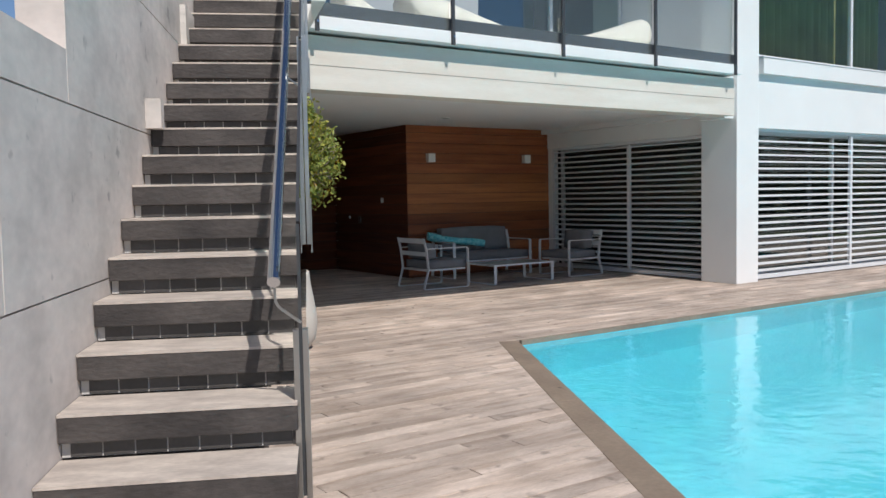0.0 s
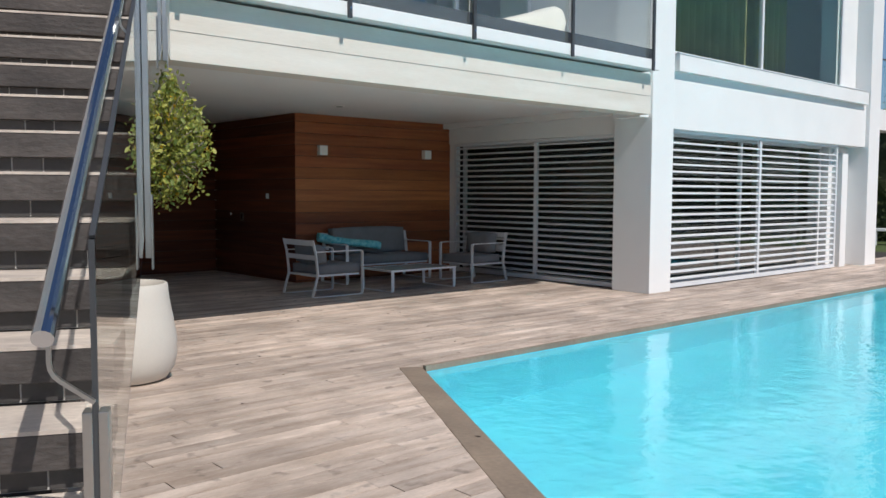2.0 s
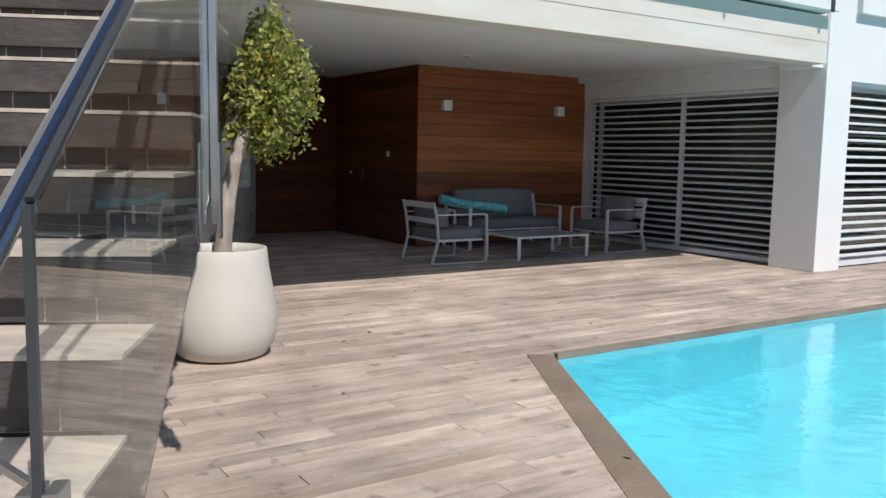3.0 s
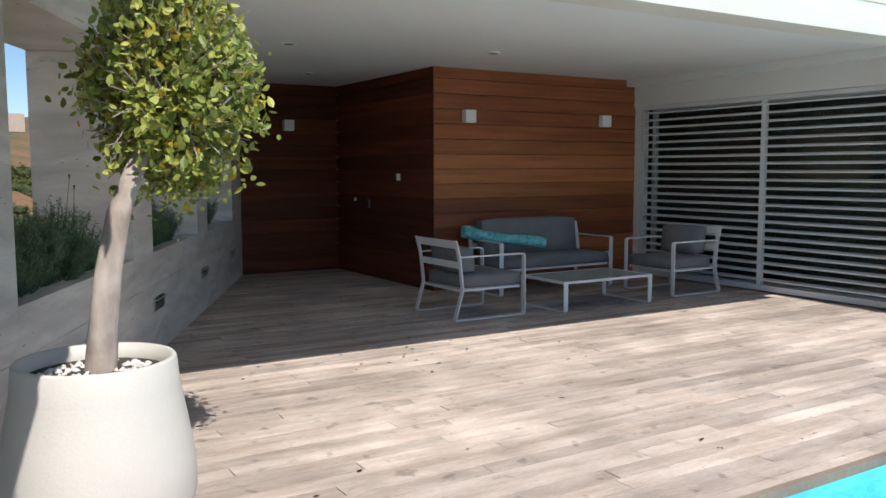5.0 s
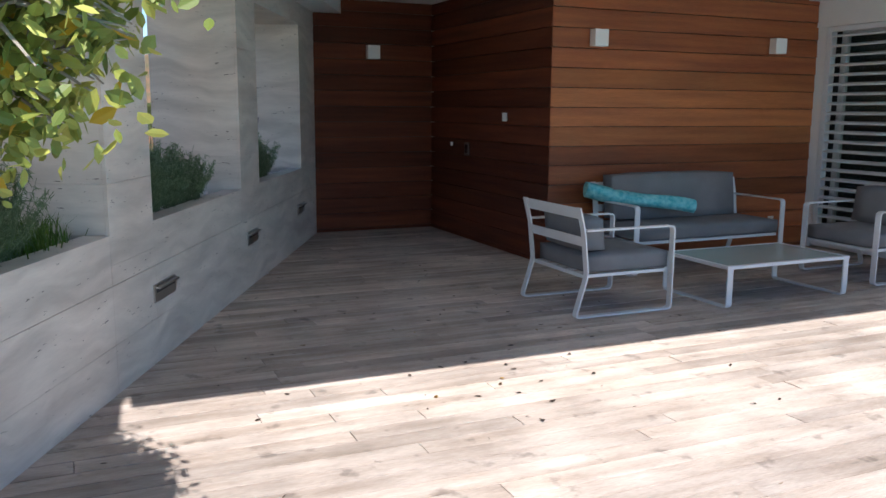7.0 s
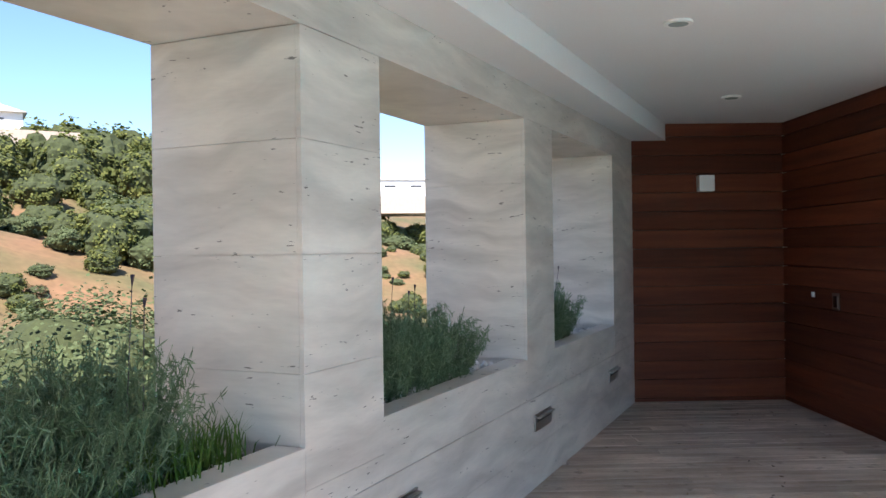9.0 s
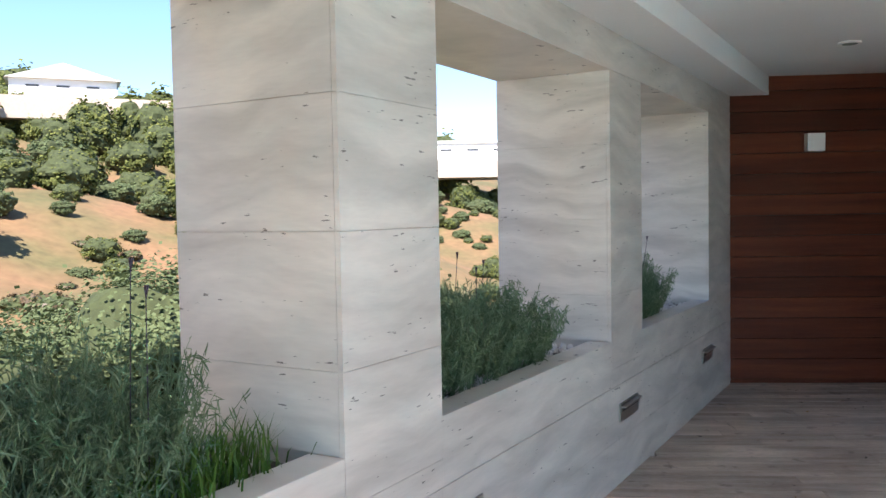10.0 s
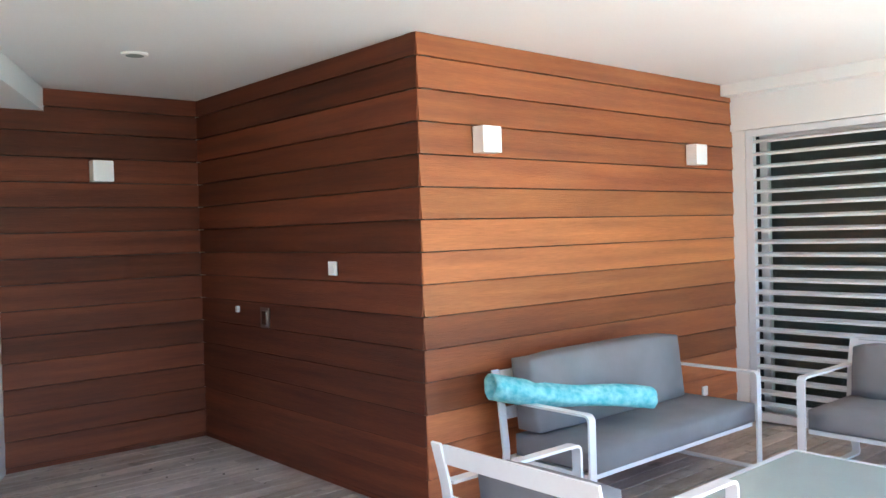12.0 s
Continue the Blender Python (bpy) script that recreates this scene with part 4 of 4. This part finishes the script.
def pot():
    t = thing("plant_pot", pose(*POT, 0), "tall rounded cream stone pot on the wooden deck", "plant pot")
    prof = [(0.20, 0.0), (0.25, 0.02), (0.298, 0.10), (0.318, 0.20), (0.318, 0.32), (0.300, 0.47), (0.276, 0.63), (0.268, 0.738), (0.262, 0.748), (0.246, 0.745), (0.241, 0.69), (0.241, 0.61)]
    bm = bmesh.new(); n = 48
    rings = [[bm.verts.new((r * math.cos(2 * math.pi * k / n), r * math.sin(2 * math.pi * k / n), z)) for k in range(n)] for r, z in ((r * (1.13 - 0.04 * z), z * 0.965) for r, z in prof)]
    for p, q in zip(rings, rings[1:]):
        for k in range(n): bm.faces.new((p[k], p[(k + 1) % n], q[(k + 1) % n], q[k]))
    bm.faces.new(rings[0][::-1])
    part("body", bm, M_POT, t, smooth=True)
    bm = bmesh.new(); tube(bm, [(0, 0, 0.58), (0, 0, 0.662)], 0.262, 32)
    part("soil", bm, M_SOIL, t, "dark potting soil")
    pebbles(t, [(0.22 * math.sqrt(a) * math.cos(b), 0.22 * math.sqrt(a) * math.sin(b), 0.662) for a, b in ((random.random(), random.random() * 6.3) for _ in range(150))])

def pebbles(parent, pts, lo=0.009, hi=0.02):
    bm = bmesh.new()
    for p in pts:
        r = random.uniform(lo, hi)
        m = Matrix.Translation(p) @ Euler((random.random() * 3, random.random() * 3, 0)).to_matrix().to_4x4() @ Matrix.Diagonal((r, r * 0.8, r * 0.6, 1))
        bmesh.ops.create_icosphere(bm, subdivisions=1, radius=1, matrix=m)
    part("pebbles", bm, M_PEBBLE, parent, "loose white pebbles", kind="stuff")
pot()

def tree():
    t = thing("tree", pose(*POT, 0.653), "small clipped round tree with yellowing leaves in the cream pot", "tree")
    c = Vector((CR.x - POT[0], CR.y - POT[1], CR.z - 0.653))
    bm = bmesh.new()
    path = [Vector((0.02, 0.04, -0.04)), Vector((0.03, 0.04, 0.15)), Vector((0.06, 0.05, 0.37)), Vector((0.12, 0.07, 0.62)), Vector((0.22, 0.11, 0.85)), c]
    fine = []
    for i in range(len(path) - 1):
        for k in range(3): fine.append(path[i].lerp(path[i + 1], k / 3))
    fine.append(path[-1])
    prev = None
    for i, p in enumerate(fine):
        r = 0.060 - 0.0016 * i + (0.012 if i == 0 else 0)
        ring = [bm.verts.new(p + Vector((math.cos(a), math.sin(a), 0)) * r * (1 + 0.10 * math.sin(3 * a + i * 0.5))) for a in (2 * math.pi * k / 16 for k in range(16))]
        if prev:
            for k in range(16): bm.faces.new((prev[k], prev[(k + 1) % 16], ring[(k + 1) % 16], ring[k]))
        prev = ring
    part("trunk", bm, M_TRUNK, t, "pale trunk with dappled leaf shade in its colour", smooth=True)
    bm = bmesh.new(); rng = random.Random(8)
    for _ in range(230):
        d = Vector((rng.gauss(0, 1), rng.gauss(0, 1), rng.gauss(0.1, 0.9))).normalized()
        s = c + Vector((0, 0, -0.28)) * rng.random() - Vector((0.08, 0.05, 0)) * rng.random()
        e = c + Vector((d.x * 0.36, d.y * 0.36, d.z * 0.46))
        tube(bm, [s, s.lerp(e, 0.5) + Vector((rng.gauss(0, .03), rng.gauss(0, .03), rng.gauss(0, .03))), e], [0.008, 0.005, 0.002], 5)
    part("branch_work", bm, mat("grey_twig", (0.33, 0.29, 0.24), 0.9), t, "thin grey twigs")
    r = np.random.RandomState(4)
    part("crown", leaves("crown", crown_points(7600, tuple(c), (0.36, 0.36, 0.49), r, 120), 0.046, M_LEAF, 0.5, r), None, t, "yellow-green leafy crown")
    r = np.random.RandomState(5)
    part("yellow_leaves", leaves("yellow_leaves", crown_points(330, tuple(c), (0.35, 0.35, 0.47), r), 0.05, M_LEAFY, 0.5, r), None, t, "scattered yellow leaves")
tree()

def lavender(m, n, spread, height, seed, label="bushy grey-green lavender growing in the stone wall planter"):
    t = thing("lavender", m, label, "lavender", "wall planter lavender")
    r = np.random.RandomState(seed)
    bm = bmesh.new()
    pts = []
    for i in range(n):
        a, q = r.uniform(0, 2 * math.pi), math.sqrt(r.uniform())
        bx, by = q * spread[0] * math.cos(a), q * spread[1] * math.sin(a)
        h = height * r.uniform(0.6, 1.05) * (1 - 0.35 * q * q)
        lean = Vector((bx * 0.5 + r.normal() * 0.05, by * 0.5 + r.normal() * 0.04, 0))
        p0, p1 = Vector((bx, by, 0)), Vector((bx, by, h)) + lean
        tube(bm, [p0, p0.lerp(p1, 0.5) + Vector((r.normal() * 0.01, r.normal() * 0.01, 0)), p1], [0.0022, 0.0018, 0.001], 3, cap=False)
        for k in range(36):
            f = r.uniform(0.15, 1.0)
            pts.append(list(p0.lerp(p1, f) + Vector((r.normal() * 0.008, r.normal() * 0.008, 0))))
    part("stem_mass", bm, M_LAV, t, kind="stuff")
    part("leaves", leaves("leaves", np.array(pts), 0.046, M_LAV, -0.9, r, 1.0, 0.055), None, t, "narrow grey-green leaves")
    bm = bmesh.new()
    for i in range(max(2, n // 110)):
        x, y = r.uniform(-0.7, 0.7) * spread[0], r.uniform(-0.7, 0.7) * spread[1]
        h = height * r.uniform(1.05, 1.3)
        p = Vector((x + r.normal() * 0.05, y + r.normal() * 0.05, h))
        tube(bm, [Vector((x, y, 0.1)), p, p + Vector((0.003, 0, 0.035))], [0.0015, 0.0015, 0.007], 5)
    part("flower_growth", bm, mat("faded_flower", (0.06, 0.05, 0.07), 0.9), t, "faded dark flower spikes", kind="stuff")
    return t
NM = (T0 + T1) / 2 + 0.02
for i, (s, n, sp, h) in enumerate([(7.60, 240, (0.36, 0.24), 0.30), (8.30, 280, (0.38, 0.25), 0.43), (8.72, 180, (0.26, 0.20), 0.50), (10.40, 380, (0.42, 0.22), 0.47), (10.95, 260, (0.26, 0.22), 0.44), (12.95, 300, (0.33, 0.2), 0.47)]):
    lavender(SN @ pose(s, NM, 0.755), n, sp, h, 20 + i)

def grass_tuft(m, seed):
    r = np.random.RandomState(seed)
    bm = bmesh.new()
    for i in range(120):
        a = r.uniform(0, 6.28); x, y = r.normal() * 0.08, r.normal() * 0.06
        d = Vector((math.cos(a), math.sin(a), 0)) * r.uniform(0.03, 0.12)
        h = r.uniform(0.08, 0.20)
        p = [Vector((x, y, 0)), Vector((x, y, h * 0.7)) + d * 0.4, Vector((x, y, h)) + d]
        sd = Vector((-math.sin(a), math.cos(a), 0)) * 0.003
        v = [bm.verts.new(q) for q in (p[0] - sd, p[0] + sd, p[1] + sd, p[1] - sd, p[2])]
        bm.faces.new((v[0], v[1], v[2], v[3])); bm.faces.new((v[3], v[2], v[4]))
    solid("grass_tuft", bm, leaf_mat("fresh_grass", (0.07, 0.16, 0.02), (0.16, 0.28, 0.05)), "fresh green grass tuft in the wall planter", "grass tuft", m=m, group="planter grass")
for k, (a, b) in enumerate(((9.10, 0.24), (8.9, 0.20), (8.7, 0.24), (9.0, 0.33))):
    grass_tuft(SN @ pose(a, T0 + b, 0.755), k + 1)

for k, (a, b) in enumerate(OPS):
    t = thing("planter_gravel", SN, "pale pebbles spread over the stone planter soil", "gravel", "planter gravel")
    pebbles(t, [(random.uniform(a + 0.03, b - 0.03), T0 + 0.13 + (T1 - T0 - 0.25) * random.random() ** 1.5, 0.765) for _ in range(330)], 0.012, 0.034)

def fallen_leaves():
    r = np.random.RandomState(11)
    n = 190
    p = np.stack([r.uniform(1.6, 6.4, n), r.uniform(3.2, 13.6, n), np.full(n, 0.006)], 1)
    p[70:, 0], p[70:, 1] = r.uniform(3.4, 6.6, 120), r.uniform(7.5, 13.6, 120)
    keep = [(q[0] > (1.25 - 0.4325 * q[1]) / -0.9016) and not (q[0] < 3.9 and q[1] < 3) for q in p]
    me = leaves("fallen_leaves", p[keep], 0.042, leaf_mat("dry_leaf", (0.045, 0.028, 0.018), (0.42, 0.24, 0.05), 0.72), 0, r)
    for v in me.vertices: v.co.z = 0.004 + abs(v.co.z - 0.006) * 0.35
    tagged(new("fallen_leaves", me), "small dry brown and yellow leaves on the deck", "fallen leaves", kind="stuff")
fallen_leaves()

# ---- beyond the stone wall: hillside ----
def shrub(name, n, size, material, seed, r3, label, group, clumps=26):
    t = thing(name, None, label, name.replace("_", " "), group)
    r = np.random.RandomState(seed)
    part("foliage", leaves("foliage", crown_points(n, (0, 0, r3[2] * 0.75), r3, r, clumps, 0.2, 0.085), size, material, 0.2, r, simple=True, wide=0.42), None, t)
    # Solid dark core added behind the leaves; its colour stands for shaded gaps.
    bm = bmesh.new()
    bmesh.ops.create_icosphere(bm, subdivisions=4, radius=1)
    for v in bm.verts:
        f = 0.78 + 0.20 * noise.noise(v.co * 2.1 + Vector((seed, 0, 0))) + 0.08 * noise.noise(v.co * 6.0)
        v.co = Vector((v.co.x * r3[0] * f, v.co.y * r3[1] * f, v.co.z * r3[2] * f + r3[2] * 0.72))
    part("shaded_core", bm, M_INNER, t, "solid dark green core standing in for shade between the leaves")
    bm = bmesh.new()
    for k in range(5):
        a = k * 1.26 + seed
        tube(bm, [(0, 0, -0.5), (0.2 * math.cos(a), 0.2 * math.sin(a), r3[2] * 0.4), (r3[0] * 0.5 * math.cos(a), r3[1] * 0.5 * math.sin(a), r3[2] * 0.9)], [0.08, 0.05, 0.02], 6)
    part("limbs", bm, M_BARK, t)
    return t
PROTO = [shrub("shrub", 2600, 0.15, M_BUSH, 31, (1.5, 1.4, 1.1), "green rounded shrub on the dry hillside", "hillside shrubs"),
         shrub("shrub", 2400, 0.15, M_BUSHG, 32, (1.3, 1.5, 0.9), "grey-green bushy shrub on the dry hillside", "hillside shrubs"),
         shrub("tree", 3000, 0.24, M_BUSH, 33, (2.0, 1.9, 1.9), "dark green spreading tree on the hillside", "hillside trees", 44),
         shrub("shrub", 900, 0.20, M_BRUSH, 35, (1.2, 1.1, 0.6), "dry brown brush on the hillside", "hillside shrubs")]
def plant_hill():
    rng = random.Random(77)
    spots = []
    for _ in range(9000):
        az = rng.uniform(-0.72, 0.10)          # along the view over the wall
        r = 13 + 97 * math.sqrt(rng.random())
        x, y = 3.3 + r * math.sin(az), 6.4 + r * math.cos(az)
        nn = -0.9016 * x + 0.4325 * y
        if nn < 7: continue
        dens = noise.noise((x * 0.05, y * 0.05, 9))
        bare = (33 < r < 56 and az > -0.52) or (28 < r < 86 and az > -0.27)
        if bare and dens < 0.0: continue
        if r > 20 and dens < -0.45: continue
        k = rng.choice((0, 1, 1, 2)) if r > 50 or az < -0.62 else rng.choice((0, 1, 3, 3, 3))
        s = rng.uniform(0.6, 1.25) * (0.6 if bare else 1.35)
        if all((x - a) ** 2 + (y - b) ** 2 > (0.92 * (s + q)) ** 2 for a, b, q in spots):
            spots.append((x, y, s))
            copy_thing(PROTO[k], pose(x, y, hill_height(x, y) - 0.1, 0, 0, rng.uniform(0, 360)) @ Matrix.Diagonal((s, s, s * rng.uniform(0.8, 1.1), 1)))
        if len(spots) >= 245: break
    for az, r, s in ((-38, 98, 1.7), (-36, 102, 1.3), (-27.5, 84, 1.5), (-25.5, 88, 1.8), (-23.5, 84, 1.6), (-21.5, 88, 1.9), (-19, 86, 1.5), (-13, 96, 1.6), (-10.5, 104, 1.8), (-8.6, 108, 1.5), (-29, 92, 1.2), (-16, 92, 1.7), (-41, 96, 1.4), (1, 100, 1.6), (-2, 108, 1.3), (-24.6, 90, 1.9), (-23.0, 92, 2.1), (-21.4, 91, 1.8), (-19.9, 92, 2.1), (-18.3, 91, 1.9), (-31.6, 95, 2.0), (-4.7, 112, 2.2), (-5.6, 113, 2.0), (-7.0, 112, 2.1)):
        x, y = 3.3 + r * math.sin(radians(az)), 6.3 + r * math.cos(radians(az))
        copy_thing(PROTO[2 if s > 1.45 else 1], pose(x, y, hill_height(x, y) - 0.2, 0, 0, rng.uniform(0, 360)) @ Matrix.Diagonal((s, s, s * 1.15, 1)))
plant_hill()
NB = shrub("shrub", 64000, 0.068, M_BUSHG, 34, (2.4, 2.2, 1.9), "large grey-green leafy bush beyond the stone wall", "bushes below the wall", 90)
NB.matrix_basis = pose(*W(14.2, 7.6), -2.3)
copy_thing(NB, pose(*W(15.6, 9.8), -2.7, 0, 0, 300)); copy_thing(NB, pose(*W(11.5, 7.4), -2.6, 0, 0, 20)); copy_thing(NB, pose(*W(17.5, 6.6), -2.6, 0, 0, 130)); copy_thing(NB, pose(*W(12.0, 10.5), -3.0, 0, 0, 60)); copy_thing(NB, pose(*W(20.5, 9.4), -3.0, 0, 0, 200))
PROTO[0].matrix_basis = pose(-32, 50, hill_height(-32, 50)); PROTO[1].matrix_basis = pose(-24, 66, hill_height(-24, 66)); PROTO[2].matrix_basis = pose(-40, 62, hill_height(-40, 62)); PROTO[3].matrix_basis = pose(-15, 38, hill_height(-15, 38))

def villa(m, w, d, h, label, gable=True):
    t = thing("house", m, label, "house", "hilltop houses")
    block("wall", (0, w, 0, d, -2.6, h), M_WHITE, t)
    if gable:
        bm = bmesh.new()
        v = [bm.verts.new(p) for p in ((-0.4, -0.5, h), (w + 0.4, -0.5, h), (w / 2, -0.5, h + w * 0.16), (-0.4, d, h), (w + 0.4, d, h), (w / 2, d, h + w * 0.16))]
        for f in ((0, 1, 2), (5, 4, 3), (0, 2, 5, 3), (1, 4, 5, 2), (0, 3, 4, 1)): bm.faces.new([v[i] for i in f])
        part("roof", bm, mat("pale_roof", (0.6, 0.57, 0.53), 0.8, var=0.1), t, "pale gabled roof")
    else:
        block("roof", (-0.3, w + 0.3, -0.3, d, h + 0.005, h + 0.3), M_WHITE, t)
    for k in range(3):
        x = w * (0.15 + 0.28 * k)
        win = block("window", (x, x + w * 0.12, -0.06, -0.005, h * 0.45, h * 0.6), M_BLACKMETAL, t, "dark window")
        block("frame", (x - 0.1, x + w * 0.12 + 0.1, -0.05, -0.004, h * 0.45 - 0.12, h * 0.45 - 0.01), M_WHITE, win)
    block("terrace", (-w * 0.35, w * 1.5, -2.2, -0.08, -2.6, -0.5), mat("terrace_stone", (0.5, 0.4, 0.32), 0.8, var=0.1), t, "low brown terrace wall")
    return t
def at_dir(dx, dy, dz, r):
    k = r / math.hypot(dx, dy)
    return 3.3 + dx * k, 6.3 + dy * k, 1.5 + dz * k
x, y, z = at_dir(-0.53, 0.848, 0.137, 88)
villa(pose(x, y, z, 0, 0, 30), 9.5, 8, 1.4, "white gabled villa on top of the hill")
x, y, z = at_dir(-0.10, 0.995, 0.067, 105)
villa(pose(x, y, z, 0, 0, 8), 12, 8, 1.8, "long white flat-roofed villa on the slope", False)

# ---- garden past the pool ----
def far_pot():
    t = thing("plant_pot", pose(19.45, 8.1, 0), "large pale stone garden pot beyond the house corner", "plant pot")
    prof = [(0.30, 0.0), (0.42, 0.15), (0.46, 0.45), (0.42, 0.8), (0.38, 0.95), (0.34, 0.94), (0.33, 0.85)]
    bm = bmesh.new(); n = 32
    rings = [[bm.verts.new((r * math.cos(2 * math.pi * k / n), r * math.sin(2 * math.pi * k / n), z)) for k in range(n)] for r, z in prof]
    for p, q in zip(rings, rings[1:]):
        for k in range(n): bm.faces.new((p[k], p[(k + 1) % n], q[(k + 1) % n], q[k]))
    bm.faces.new(rings[0][::-1]); bm.faces.new(rings[-1])
    part("body", bm, M_POT, t, smooth=True)
far_pot()
def garden_lounger(m):
    t = thing("sun_lounger", m, "low white sun lounger standing on the lawn", "sun lounger", "lawn loungers")
    block("frame", (0, 2.0, 0, 0.7, 0.40, 0.47), M_ALU, t, bevel=0.01)
    for x in (0.02, 1.9):
        for y in (0.02, 0.62):
            block("leg", (x, x + 0.08, y, y + 0.06, 0, 0.398), M_ALU, t)
    return t
G1 = garden_lounger(pose(24.6, 9.6, -0.03, 0, 0, -68))
copy_thing(G1, pose(24.2, 7.2, -0.03, 0, 0, -70))
copy_thing(G1, pose(23.9, 4.4, -0.03, 0, 0, -72))

def hedge():
    r = random.Random(3)
    H = shrub("tree", 24000, 0.11, M_GARDEN, 51, (2.3, 2.3, 2.8), "dense dark green garden tree behind the lawn", "garden trees", 60)
    H.matrix_basis = pose(29, 14, -0.5)
    for x, y, s in ((28.5, 10.6, 0.95), (29.5, 7.2, 0.9), (31, 4, 1.05), (29, 1.0, 0.95), (30, -2.5, 1.1), (28, -6, 1.0), (33, 11, 1.15), (34, 6, 1.1), (25.5, 14.5, 1.0), (24.5, 17.5, 1.1), (34, 0, 1.15)):
        copy_thing(H, pose(x, y, -0.4, 0, 0, r.uniform(0, 360)) @ Matrix.Diagonal((s, s, s, 1)))
hedge()

def palm(m, h, seed, label="tall palm with drooping grey-green fronds behind the garden"):
    t = thing("palm_tree", m, label, "palm tree", "garden palms")
    bm = bmesh.new(); tube(bm, [(0, 0, 0), (0.05, 0, h * 0.5), (0, 0.05, h)], [0.32, 0.26, 0.3], 14)
    part("trunk", bm, M_BARK, t, "rough grey palm trunk")
    r = random.Random(seed)
    for k in range(46):
        a, el = k * 2.4, r.uniform(-0.5, 1.2)
        L = r.uniform(2.4, 3.2)
        bm = bmesh.new()
        pts = []
        for i in range(13):
            f = i / 12
            rad = L * (f * math.cos(el) * (1 - 0.12 * f))
            z = L * (f * math.sin(el)) - 1.5 * f * f * (1.0 if el > 0 else 0.5)
            pts.append(Vector((rad * math.cos(a), rad * math.sin(a), z)))
        tube(bm, pts, [0.03 - 0.0022 * i for i in range(13)], 4)
        sdv = Vector((-math.sin(a), math.cos(a), 0))
        for i in range(2, 48):
            f = i / 48 * 12; j = min(11, int(f)); p = pts[j].lerp(pts[j + 1], f - j); d = (pts[j + 1] - pts[j]).normalized()
            ll = 0.62 * math.sin(math.pi * (0.12 + 0.85 * i / 48)) + 0.1
            for sg in (-1, 1):
                q = p + (sdv * sg * 0.75 + d * 0.6 + Vector((0, 0, -0.35 + r.uniform(-0.15, 0.15)))) * ll
                w = d * 0.022
                bm.faces.new([bm.verts.new(u) for u in (p - w, p + w, q)])
        part("frond", bm, M_PALM, t, m=Matrix.Translation((0, 0, h)))
    return t
palm(pose(28.2, 7.7, -0.1), 5.5, 5)

def side_terrace():
    w = thing("wall_terrace", kind="structure")
    block("terrace_slab", (C2X + 0.42, 20.6, 7.6, 12, 2.85, 3.3), M_WHITE, w)
    for x in (19.0, 20.5):
        block("post", (x, x + 0.04, 7.56, 7.59, 3.1, 4.4), M_BLACKMETAL, w)
    block("pane", (C2X + 0.5, 20.55, 7.62, 7.635, 3.31, 4.4), M_GLASS, w).visible_shadow = False
    block("pane", (20.56, 20.575, 7.65, 11.5, 3.31, 4.4), M_GLASS, w).visible_shadow = False
    block("handrail", (C2X + 0.5, 20.6, 7.61, 7.65, 4.402, 4.43), M_BLACKMETAL, w)
side_terrace()
